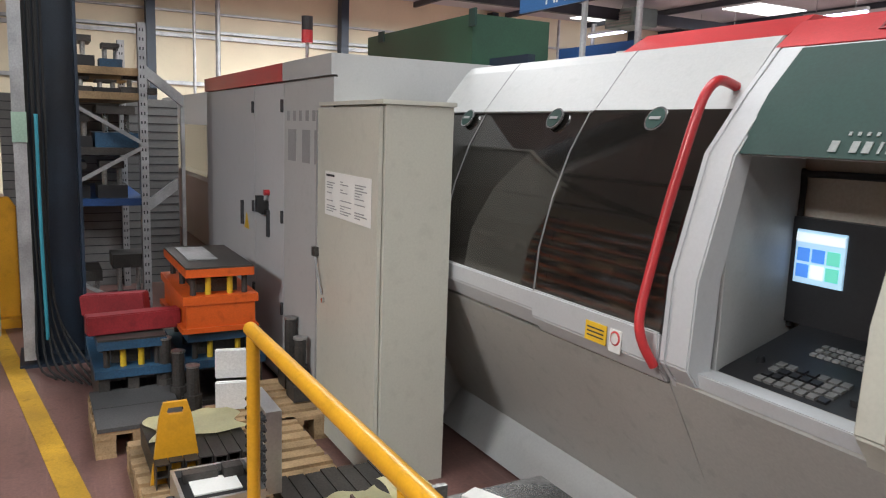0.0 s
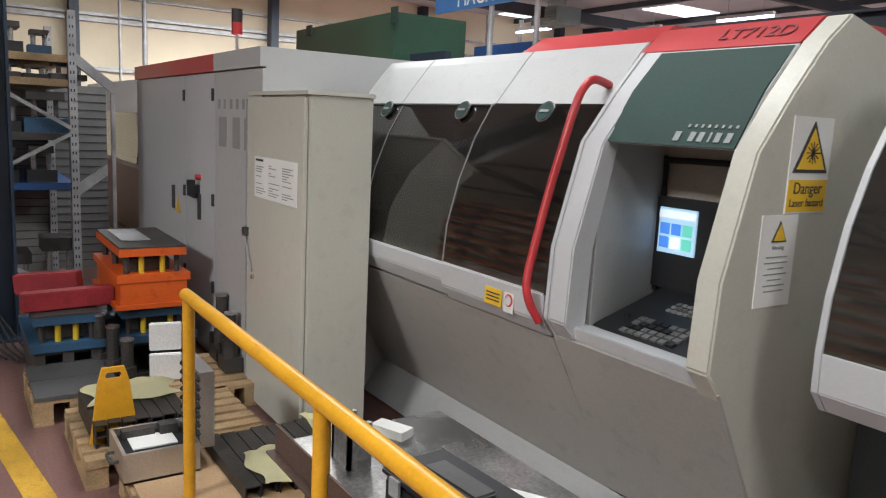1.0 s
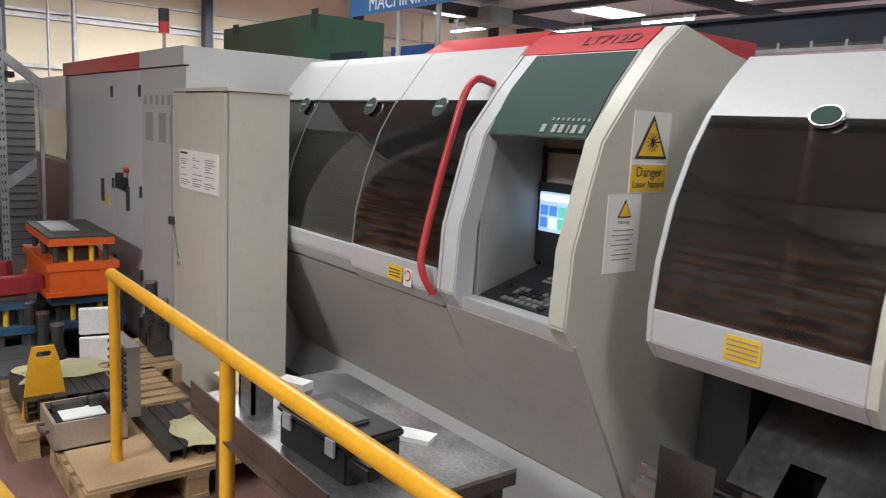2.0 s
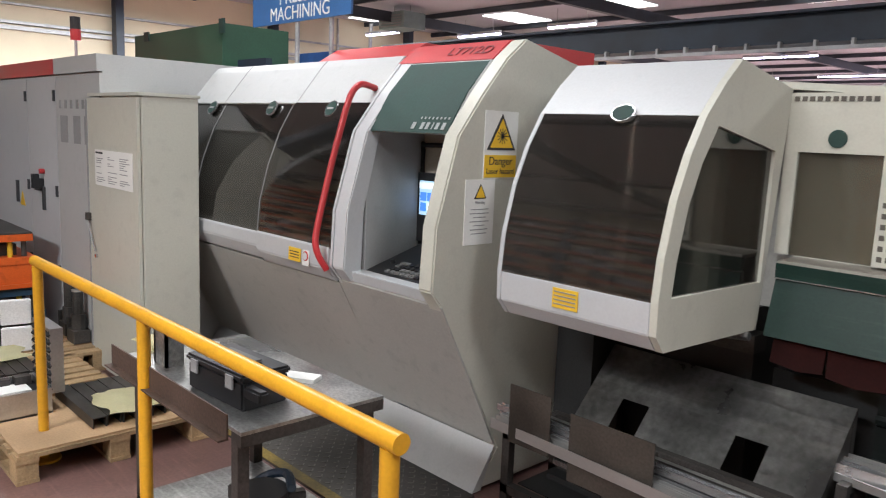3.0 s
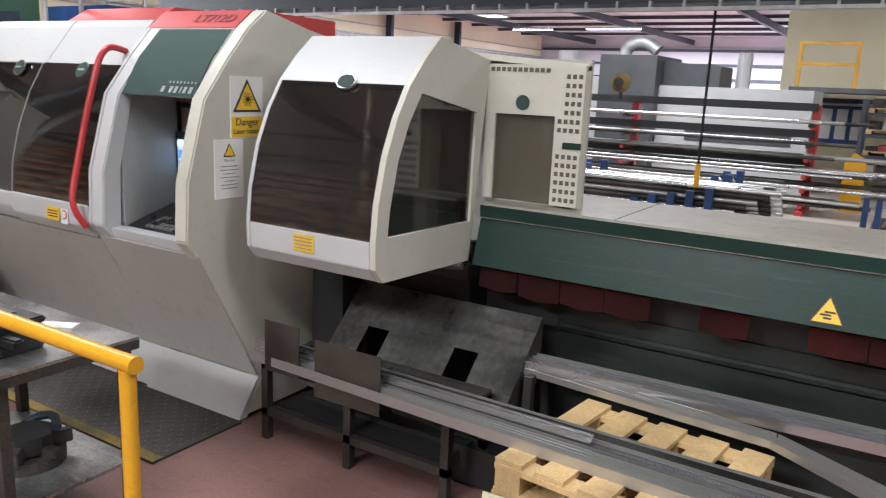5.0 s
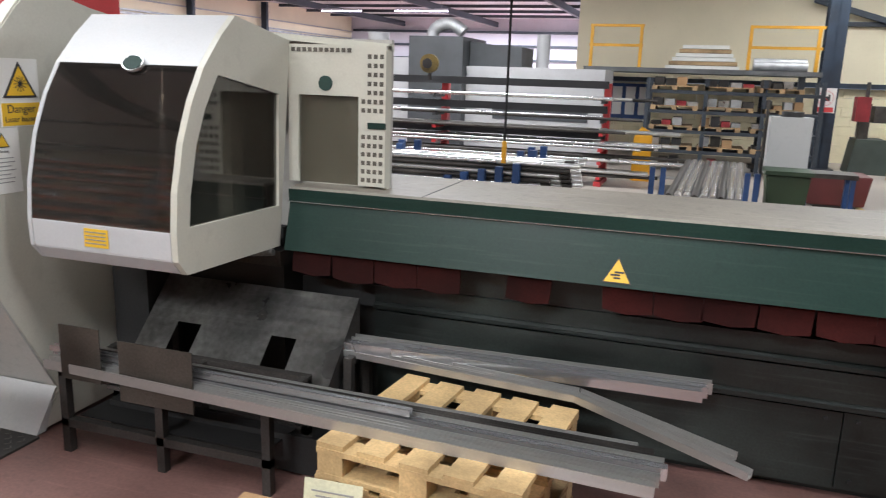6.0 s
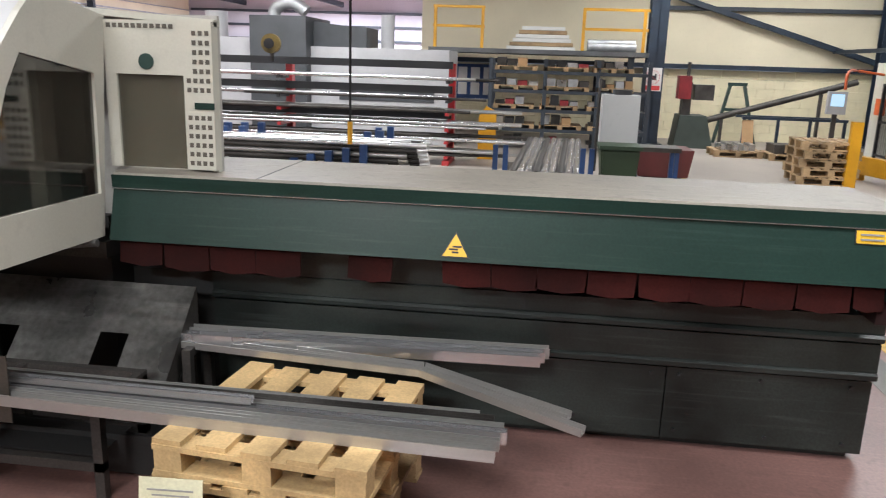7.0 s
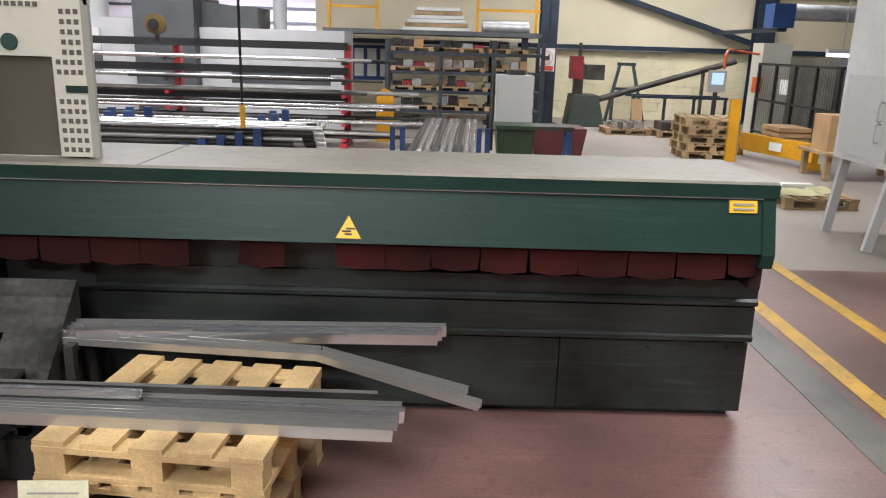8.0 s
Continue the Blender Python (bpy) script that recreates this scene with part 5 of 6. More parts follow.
for x in (-2.64, -2.11, -1.57):
    part("cross_rail", B((x - 0.018, x + 0.018, 2.63, 2.93, 0.383, 0.417)), M_STEEL_DARK, of)
for x0, x1, z0, z1 in ((-2.27, -1.89, 0.34, 0.62), (-2.59, -2.37, 0.40, 0.655)):
    part("stop_plate", B((x0, x1, 2.545, 2.551, z0, z1)), mat("dark_brown_plate", (0.085, 0.072, 0.06), 0.45, metal=0.4, var=0.25), of, "dark steel stop plate", bevel=0.002)
part("gusset", B((-2.35, -2.2, 2.555, 2.59, 0.38, 0.40)), M_STEEL, of)
part("low_sheet", B((-2.6, -1.6, 2.64, 2.9, 0.17, 0.175)), M_DARK, of)
rng = random.Random(6)
# Steel tones differ to put bright and shaded lines into the bundle.
for p, q, w, h, m2 in (((-2.70, 2.575, 0.447), (0.018, 2.45, 0.449), 0.046, 0.046, M_TUBE), ((-2.71, 2.61, 0.450), (0.03, 2.515, 0.452), 0.03, 0.042, M_TUBE),
                       ((-2.72, 2.65, 0.452), (0.054, 2.575, 0.455), 0.04, 0.048, M_BRIGHT), ((-2.70, 2.69, 0.450), (0.04, 2.63, 0.452), 0.034, 0.046, M_TUBE),
                       ((-2.71, 2.73, 0.450), (0.0, 2.68, 0.452), 0.04, 0.05, M_STEEL_DARK), ((-2.69, 2.775, 0.446), (-0.06, 2.735, 0.447), 0.04, 0.036, M_TUBE), ((-2.74, 2.65, 0.492), (-0.92, 2.60, 0.502), 0.036, 0.028, M_BRIGHT)):
    t = thing("steel_section", p, "long steel channel across frame and pallets, tone varied for lit and shaded lines", "steel section", "outfeed sections")
    bm = bmesh.new()
    channel(bm, p, q, w, h, 0.005)
    part("channel", bm, m2, t)
for k, (p, q) in enumerate((((-1.53, 3.21, 0.46), (0.34, 2.74, 0.42)), ((-1.52, 3.26, 0.47), (0.29, 2.83, 0.435)))):
    t = thing("steel_section", p, "long steel channel fanned out across pallets", "steel section", "outfeed sections")
    bm = bmesh.new()
    mid = Vector((-0.34, 3.06 - 0.0 + 0.05 * k, 0.475))
    channel(bm, p, mid, 0.045, 0.032, 0.004)
    channel(bm, mid, q, 0.045, 0.032, 0.004)
    part("channel", bm, M_TUBE, t)
for k in range(3):
    t = thing("steel_section", (-0.7, 3.3, 0.5), "long bright steel channel leaning by the bed", "steel section", "outfeed sections")
    bm = bmesh.new()
    channel(bm, (-1.5, 3.21 + 0.045 * k, 0.49), (0.17 + 0.02 * k, 3.27 + 0.055 * k, 0.485), 0.05, 0.05, 0.004)
    part("channel", bm, M_BRIGHT if k < 2 else M_TUBE, t)
bs = thing("section_support", (-1.4, 3.2, 0), "low steel trestle under the sections", "trestle")
part("beam", B((-1.46, -1.42, 3.12, 3.38, 0.42, 0.46)), M_STEEL_DARK, bs)
each("leg", ((-1.46, -1.42, 3.12, 3.16, 0, 0.42), (-1.46, -1.42, 3.34, 3.38, 0, 0.42)), M_STEEL_DARK, bs)
bx = thing("cardboard_box", (-1.1, 2.2, 0), "brown cardboard box with a paper label", "box")
part("carton", B((-1.42, -0.80, 1.78, 2.20, 0.0, 0.27)), M_CARD, bx, bevel=0.004)
lab = part("label_card", plate(facing((-1.05, 2.18, 0.33), (0.05, -1, 0.15)), 0.22, 0.13, 0.003), mat("pale_yellow_card", (0.72, 0.72, 0.52), 0.6), bx, "pale yellow label in a plastic sleeve")
for k in range(4):
    part("label_line", plate(facing((-1.05, 2.178, 0.355 - k * 0.02), (0.05, -1, 0.15)), 0.16 - 0.03 * (k % 2), 0.006, 0.002), M_INK_GREY, lab)


# ---------- back bay ----------
# tube storage rack, far behind
RY = 14.0
tr = thing("cantilever_rack", (-4, RY, 0), "red cantilever rack holding long steel tubes", "rack")
for x in (-11.5, -8.0, -4.55, -1.52):
    part("post", B((x - 0.06, x + 0.06, RY - 0.06, RY + 0.1, 0, 1.75)), M_RED, tr, "red steel post", bevel=0.004)
    for z in (0.16, 0.42, 0.64, 0.91, 1.13, 1.46):
        part("arm", B((x - 0.035, x + 0.035, RY - 0.66, RY - 0.16, z - 0.05, z)), M_BLACK if z > 1 else M_RED, tr)
    part("foot", B((x - 0.06, x + 0.06, RY - 0.7, RY + 0.3, 0, 0.08)), M_RED, tr)
for z in (1.72, 1.29, 0.84):
    part("tie_beam", B((-12, -1.5, RY - 0.16, RY - 0.06, z - 0.065, z + 0.065)), M_BLACK, tr, "black tie beam")
rng = random.Random(31)
for z, n, layers, mats in ((0.16, 7, 2, (M_TUBE, M_STEEL_DARK)), (0.42, 7, 2, (M_BRIGHT, M_STEEL_DARK)), (0.64, 7, 2, (M_STEEL_DARK, M_BRIGHT)), (0.91, 7, 1, (M_STEEL_DARK, M_TUBE)), (1.13, 2, 1, (M_BRIGHT, M_STEEL_DARK)), (1.46, 4, 1, (M_BRIGHT, M_TUBE))):
    for k in range(n * layers):
        r = rng.uniform(0.022, 0.036)
        y = RY - 0.62 + (k % n) * 0.42 / n
        up = z + (0.062 if k >= n else 0.0)
        x0 = -12 + rng.uniform(0, 1.5)
        x1 = -1.1 + rng.uniform(-0.9, 1.1)
        if z == 1.13 and k == 0:
            x0 = -5.2
        tagged(part("steel_tube", R(((x0, y, up + r), (x1, y, up + r), r), n=10), rng.choice(mats + (M_STEEL_DARK,)), None, "long steel tube lying on the rack arms", smooth=True), category="steel tube", group="tubes on the rack")


def bundle_stand(x, y, h, label):
    t = thing("bundle_stand", (x, y, 0), label, "stand", "blue tube stands")
    for s in (0, 0.7):
        part("upright", B((x - 0.045, x + 0.045, y + s - 0.04, y + s + 0.04, 0, h)), M_BLUE, t, bevel=0.004)
    part("foot", B((x - 0.05, x + 0.05, y - 0.1, y + 0.8, 0, 0.08)), M_BLUE, t)
    part("bearer", B((x - 0.04, x + 0.04, y + 0.04, y + 0.66, 0.40, 0.46)), M_BLUE, t)


for x, y, h in ((-2.92, 9.2, 0.56), (-2.70, 9.2, 0.62), (-2.47, 9.2, 0.67), (-2.25, 9.2, 0.71), (-2.03, 9.2, 0.76), (-4.35, 9.9, 0.84), (-4.1, 9.9, 0.85), (-3.85, 9.9, 0.86), (-2.15, 9.95, 0.85), (-1.98, 9.95, 0.87)):
    bundle_stand(x, y, h, "blue steel stand holding tube bundles")
for k in range(30):
    z, y = 0.46 + 0.067 * (k // 6), 9.32 + 0.085 * (k % 6)
    tagged(part("steel_tube", R(((-9.0, y, z + 0.035), (-1.75 + 0.12 * (k % 5), y, z + 0.033), 0.033), n=10), (M_BRIGHT, M_STEEL_DARK, M_TUBE, M_STEEL_DARK, M_BRIGHT)[k % 5], None, "bright steel tube in a bundle on blue stands", smooth=True), category="steel tube", group="tubes on blue stands")

# machining centre behind the rack
cn = thing("machining_centre", (-5, 17, 0), "light grey and charcoal machining centre", "machine")
M_CNC = mat("pale_grey_enamel", (0.42, 0.42, 0.43), 0.45, var=0.05, dirt=0.1)
M_CHAR = mat("charcoal_enamel", (0.055, 0.06, 0.065), 0.5, var=0.1)
part("left_cabinet", B((-9.0, -6.22, 16.6, 18.2, 0, 2.17)), M_CNC, cn, bevel=0.02)
part("charcoal_column", B((-6.2, -4.95, 16.3, 18.2, 0, 2.63)), M_CHAR, cn, "charcoal column cover", bevel=0.02)
part("bed_housing", B((-4.94, -1.9, 16.6, 18.2, 0, 2.02)), M_CNC, cn, bevel=0.02)
part("charcoal_head", P([(-4.94, 2.02), (-4.94, 2.55), (-4.3, 2.48), (-3.75, 2.45), (-3.75, 2.02)], 16.8, 18.0, "y"), M_CHAR, cn)
each_rod("extract_pipe", (((-7.4, 17.4, 2.17), (-7.4, 17.4, 2.75), 0.25), ((-3.4, 17.4, 2.02), (-3.4, 17.4, 2.75), 0.15)), M_CNC, cn, "white extract pipe", 20, True)
bm = bmesh.new()
pipe(bm, [(-5.9, 17, 2.6), (-5.85, 17, 2.8), (-5.65, 17, 2.92), (-5.4, 17, 2.92), (-5.15, 17, 2.75)], 0.14, 12)
part("duct_bend", bm, M_GALV, cn, smooth=True)
part("control_box", B((-7.3, -7.0, 16.5, 16.6, 1.5, 1.95)), M_WHITE, cn)
part("red_mark", B((-7.35, -7.22, 16.48, 16.5, 1.7, 1.78)), M_RED, cn)
each("window_slot", ((-8.9, -7.0, 16.585, 16.6, 1.1, 1.4), (-4.3, -2.2, 16.585, 16.6, 0.9, 1.2)), M_CHAR, cn)
rl2 = thing("cable_reel", (-5.05, 13.6, 1.75), "yellow cable reel on the tube rack", "cable reel")
bm = bmesh.new()
bmesh.ops.create_cone(bm, cap_ends=True, segments=24, radius1=0.17, radius2=0.17, depth=0.14, matrix=facing((-4.72, 13.5, 2.0), (0.2, -1, 0)))
part("drum", bm, mat("dirty_yellow", (0.14, 0.095, 0.02), 0.6, var=0.3, dirt=0.6), rl2)
bm = bmesh.new()
bmesh.ops.create_cone(bm, cap_ends=True, segments=20, radius1=0.09, radius2=0.09, depth=0.02, matrix=facing((-4.735, 13.42, 2.0), (0.2, -1, 0)))
part("hub", bm, M_BLACK, rl2)
part("post", B((-4.75, -4.70, 13.52, 13.58, 1.70, 1.95)), M_STEEL_DARK, rl2)
hc = thing("hoist_cable", (-2.15, 9.0, 0.5), "dark hoist cable with a yellow pendant", "hoist")
part("cable", R(((-2.15, 9.0, 1.05), (-2.15, 9.0, 2.8), 0.016)), M_RUBBER, hc)
part("pendant", B((-2.175, -2.125, 8.975, 9.025, 0.78, 1.05)), M_YELLOW, hc, bevel=0.01)

# gallery
gl = thing("gallery", (0, 19, 2), "steel gallery deck with yellow handrails and stored boards", "gallery")
part("deck", B((-2.6, 2.45, 18.2, 20.65, 2.02, 2.12)), mat("dusty_grey_steel", (0.13, 0.135, 0.14), 0.6, var=0.2, dirt=0.3), gl)
for x in (-2.45, -1.35, 0.95, 2.3):
    part("post", B((x - 0.035, x + 0.035, 18.2, 18.27, 2.12, 3.05)), M_YELLOW, gl)
for z in (2.6, 3.03):
    each("handrail", ((-2.5, -1.3, 18.21, 18.26, z - 0.03, z + 0.03), (0.92, 2.4, 18.21, 18.26, z - 0.03, z + 0.03)), M_YELLOW, gl)
each("support", ((-2.5, -2.35, 18.4, 18.55, 0, 2.02), (2.02, 2.16, 18.4, 18.55, 0, 2.02)), M_PURLIN, gl)
for k in range(6):
    tagged(part("stored_board", B((-0.8 + 0.07 * k, 0.8 - 0.05 * k, 18.6, 19.6, 2.12 + 0.09 * k, 2.2 + 0.09 * k)), (M_PAPER, M_WOOD)[k % 3 == 1], None, "pale board stored on the gallery"), category="board", group="boards on the gallery")
for k in range(3):
    tagged(part("grey_roll", R(((1.1, 18.7 + 0.2 * k, 2.22 + 0.08 * (k % 2)), (2.2, 18.7 + 0.2 * k, 2.22 + 0.08 * (k % 2)), 0.1)), M_GALV, None, "grey roll stored on the gallery", smooth=True), category="roll", group="rolls on the gallery")

# shelving under the gallery
sv = thing("storage_shelving", (0.6, 17, 0), "dark steel shelving loaded with parts on pallets", "shelving")
SX0, SX1, SYF = -1.0, 2.3, 16.6
for x in (SX0, 0.15, 1.25, SX1):
    for y in (SYF, SYF + 0.9):
        part("upright", B((x - 0.04, x + 0.04, y - 0.04, y + 0.04, 0, 1.9)), M_PURLIN, sv)
for z in (0.45, 0.86, 1.26, 1.66):
    part("shelf", B((SX0, SX1, SYF - 0.02, SYF + 0.92, z - 0.07, z)), M_PURLIN, sv)
rng = random.Random(12)
for z in (0.05, 0.45, 0.86, 1.26, 1.66):
    x = SX0 + 0.08
    while x < SX1 - 0.5:
        w = rng.uniform(0.75, 0.95)
        if z > 0.1:
            t = thing("shelf_pallet", (x, SYF, z), "small wooden pallet on the shelving", "pallet", "pallets on the shelving")
            part("deck", B((x, x + w, SYF - 0.04, SYF + 0.8, z + 0.07, z + 0.09)), M_WOOD, t)
            for i in range(3):
                part("block", B((x + i * (w - 0.1) / 2, x + i * (w - 0.1) / 2 + 0.1, SYF - 0.04, SYF + 0.8, z, z + 0.07)), M_WOOD, t)
        for i in range(rng.randint(3, 4)):
            xx = x + 0.03 + i * w / 4
            h = rng.uniform(0.06, 0.2)
            tagged(part("stored_box", B((xx, xx + w / 4 - 0.03, SYF + 0.02 + rng.uniform(0, 0.15), SYF + 0.5, z + 0.09, z + 0.09 + h)), rng.choice((M_STEEL, M_CARD, M_GALV, M_STEEL_DARK, M_BLACK, M_FORK)), None, "parts box stored on the shelving", bevel=0.01), category="box", group="boxes on the shelving")
        x += w + rng.uniform(0.1, 0.2)
nb = thing("notice_board", (-1.8, 20.8, 1), "blue notice board with white sheets", "notice board")
part("board", B((-2.6, -1.15, 20.86, 20.89, 0.85, 1.75)), M_BLUE, nb)
for i in range(4):
    for j in range(2):
        part("sheet", B((-2.5 + i * 0.34, -2.5 + i * 0.34 + 0.24, 20.85, 20.86, 0.95 + j * 0.4, 0.95 + j * 0.4 + 0.32)), M_PAPER, nb)
yc = thing("yellow_post", (-0.9, 14.6, 0), "yellow steel guard post plate", "guard post")
part("plate", P([(-1.05, 0), (-0.72, 0), (-0.72, 0.9), (-0.92, 1.0), (-1.05, 0.8)], 14.5, 14.56, "y"), M_YELLOW, yc, bevel=0.005)

# prohibition sign on the column
sg = thing("prohibition_sign", (2.66, 18.9, 1.7), "white and red no forklift sign", "sign")
part("board", B((2.46, 2.88, 18.93, 18.95, 1.26, 1.80)), M_PAPER, sg)
bm = bmesh.new()
for k in range(24):
    a, b = k * math.pi / 12, (k + 1) * math.pi / 12
    bar(bm, (2.67 + 0.16 * math.cos(a), 18.925, 1.58 + 0.16 * math.sin(a)), (2.67 + 0.16 * math.cos(b), 18.925, 1.58 + 0.16 * math.sin(b)), 0.006, 0.03, (0, 1, 0.001))
bar(bm, (2.56, 18.92, 1.68), (2.78, 18.92, 1.48), 0.006, 0.03, (0, 1, 0.001))
part("red_ring", bm, M_INK_RED, sg)
part("red_panel", B((2.49, 2.85, 18.92, 18.93, 1.28, 1.385)), M_INK_RED, sg)
each("truck_mark", ((2.6, 2.72, 18.922, 18.93, 1.52, 1.62), (2.72, 2.76, 18.922, 18.93, 1.52, 1.66)), M_INK, sg)

# band saw, grey cabinet, bin, benches
gc = thing("grey_cabinet", (1.2, 11.4, 0.6), "grey control cabinet on a stand", "cabinet")
part("case", B((0.97, 1.49, 11.2, 11.6, 0.62, 1.40)), M_GREY, gc, bevel=0.012)
each("stand", ((1.0, 1.06, 11.3, 11.36, 0, 0.62), (1.4, 1.46, 11.3, 11.36, 0, 0.62)), M_STEEL_DARK, gc)
part("lamp_post", R(((0.92, 11.3, 0.3), (0.92, 11.3, 1.62), 0.022)), M_STEEL_DARK, gc)
part("dome", R(((1.25, 11.4, 1.40), (1.25, 11.4, 1.47), 0.14), n=20), M_BLACK, gc)
wb_ = thing("wheelie_bin", (1.2, 10.5, 0), "dark green plastic wheelie bin", "bin")
part("tub", P([(0.98, 0.1), (1.38, 0.1), (1.44, 0.72), (0.92, 0.72)], 10.3, 10.8, "y"), mat("green_plastic", (0.025, 0.05, 0.02), 0.5), wb_, bevel=0.02)
part("lid", B((0.90, 1.46, 10.26, 10.84, 0.72, 0.77)), mat("dark_green_plastic", (0.02, 0.045, 0.02), 0.5), wb_, bevel=0.015)
each_rod("wheel", (((0.97, 10.82, 0.1), (1.03, 10.82, 0.1), 0.1), ((1.33, 10.82, 0.1), (1.39, 10.82, 0.1), 0.1)), M_RUBBER, wb_)
bn = thing("blue_bench", (1.7, 11, 0), "blue steel bench with a dark top", "bench")
part("top", B((1.4, 2.05, 10.8, 11.3, 0.66, 0.72)), M_STEEL_DARK, bn)
for x in (1.45, 2.0):
    each("leg", ((x - 0.03, x + 0.03, 10.82, 10.88, 0, 0.66), (x - 0.03, x + 0.03, 11.2, 11.26, 0, 0.66)), M_BLUE, bn)
sk = thing("red_skip", (2.0, 13, 0), "dark red steel skip", "skip")
part("tub", P([(1.75, 0.05), (2.55, 0.05), (2.62, 0.5), (1.7, 0.5)], 12.8, 13.6, "y"), mat("dark_red_paint", (0.09, 0.014, 0.014), 0.5), sk, bevel=0.01)
part("foot", B((1.85, 2.45, 12.85, 13.5, 0, 0.05)), M_STEEL_DARK, sk)
tt = thing("tube_trolley", (-0.1, 9.6, 0), "blue trolley loaded with short bright tubes", "trolley")
for x in (-0.40, -0.28, 0.62, 0.72):
    part("post", B((x - 0.03, x + 0.03, 9.0, 9.06, 0, 0.85)), M_BLUE, tt, bevel=0.004)
part("tray", B((-0.38, 0.72, 9.0, 11.4, 0.30, 0.36)), M_STEEL_DARK, tt)
for k in range(9):
    x = -0.2 + k * 0.095
    tagged(part("short_tube", R(((x, 9.05, 0.52), (x + 0.16, 12.4, 0.62), 0.042)), (M_BRIGHT, M_STEEL_DARK)[k % 3 == 0], tt, smooth=True))
part("end_guard", B((0.25, 0.43, 8.98, 9.0, 0.36, 0.5)), M_RED, tt)
bsw = thing("band_saw", (3.7, 18.8, 0), "dark green band saw with a red guard", "saw")
part("base", P([(3.2, 0), (4.1, 0), (3.9, 0.75), (3.3, 0.75)], 18.4, 19.2, "y"), mat("grey_green_enamel", (0.06, 0.08, 0.07), 0.5), bsw, bevel=0.01)
part("column", B((3.35, 3.55, 18.6, 18.9, 0.75, 1.5)), M_STEEL_DARK, bsw)
part("red_guard", B((3.22, 3.5, 18.45, 18.8, 1.12, 1.64)), M_FORK, bsw, bevel=0.01)
part("head", B((3.62, 4.05, 18.6, 19.0, 1.1, 1.45)), M_STEEL_DARK, bsw, bevel=0.01)
part("mast", R(((3.45, 18.7, 1.5), (3.45, 18.7, 1.95), 0.04)), M_STEEL_DARK, bsw)
ez = thing("a_frame", (5.1, 20, 0), "dark green steel A-frame stand", "stand")
for s in (-1, 1):
    bm = bmesh.new()
    bar(bm, (4.95 + s * 0.5, 20.1, 0), (4.95 + s * 0.17, 20.3, 1.45), 0.07, 0.09, (0, 1, 0))
    part("leg", bm, mat("dark_green_paint", (0.02, 0.045, 0.035), 0.5), ez)
part("head", B((4.72, 5.18, 20.24, 20.34, 1.42, 1.5)), M_LOGO_GREEN, ez)
part("cross_bar", B((4.62, 5.3, 20.2, 20.26, 0.8, 0.87)), M_LOGO_GREEN, ez)
cv = thing("conveyor", (6, 19, 0), "long inclined dark round feed tube on legs", "conveyor")
bm = bmesh.new()
rod(bm, (3.9, 19.3, 0.55), (7.4, 19.3, 1.62), 0.075, n=16)
part("tube", bm, M_STEEL_DARK, cv, smooth=True)
each("leg", ((4.4, 4.46, 19.25, 19.35, 0, 0.68), (6.6, 6.66, 19.25, 19.35, 0, 1.33)), M_STEEL_DARK, cv)
fr = thing("long_trestle", (5.5, 18.6, 0), "dark low steel trestle with four legs", "trestle")
each("top_rail", ((4.7, 7.0, 18.4, 18.5, 0.72, 0.78), (4.7, 7.0, 19.0, 19.1, 0.72, 0.78)), M_BLUE_STEEL, fr)
for x in (4.75, 5.5, 6.2, 6.95):
    part("leg", B((x - 0.03, x + 0.03, 18.42, 18.48, 0, 0.72)), M_BLUE_STEEL, fr)
part("leaning_sheet", P([(18.2, 0), (18.23, 0), (18.45, 0.7), (18.42, 0.7)], 4.7, 4.95), M_CARD, fr)
for k in range(5):
    pallet(4.82, 13.5, 0.143 * k, 0.9, 0.9, 8 * (k % 2) - 4, M_WOOD, "wooden pallet in a stack in the back bay", 6, "back bay pallet stack")
p9 = pallet(4.3, 17.2, 0, 1.0, 0.8, 0, M_WOOD, "wooden pallet loaded with parts in the back bay", 6)
for k in range(6):
    tagged(part("steel_part", B((3.95 + 0.12 * k, 4.05 + 0.12 * k, 16.9, 17.5, 0.143, 0.25 + 0.03 * (k % 2))), (M_BRIGHT, M_STEEL)[k % 2], None, "bright machined part on a pallet", bevel=0.01), category="part", group="parts on the far pallet")
pallet(5.35, 16.9, 0, 1.0, 0.8, 0, M_WOOD, "wooden pallet with a low load in the back bay", 6)
tagged(part("stacked_sheets", B((4.95, 5.75, 16.6, 17.2, 0.143, 0.32)), M_STEEL_DARK, None, "stacked dark sheets on a pallet"), category="sheets")

# robot cell on the far side
rb = thing("press_cell", (7.5, 15, 0), "white press with an orange guard and mesh fence", "machine")
part("pillar", B((7.35, 8.0, 17.6, 18.2, 0, 2.05)), M_CREAM, rb, "cream machine pillar", bevel=0.02)
M_PRESS = mat("brown_grey_enamel", (0.15, 0.14, 0.12), 0.5, var=0.2)
part("dark_body", B((8.0, 11.5, 15.5, 18.0, 0, 1.75)), M_PRESS, rb, "dark press body", bevel=0.02)
part("press_table", B((7.6, 8.6, 14.2, 15.4, 0, 0.75)), M_STEEL_DARK, rb, bevel=0.01)
part("orange_guard", B((7.3, 7.36, 17.5, 17.9, 0.95, 1.3)), M_ORANGE, rb)
part("pale_notice", B((7.28, 7.3, 16.0, 16.35, 1.0, 1.3)), M_PAPER, rb)
part("monitor", B((5.42, 5.75, 15.3, 15.4, 1.05, 1.47)), M_CNC, rb, "grey operator panel", bevel=0.01)
part("monitor_face", B((5.47, 5.70, 15.29, 15.3, 1.2, 1.42)), M_SCREEN, rb)
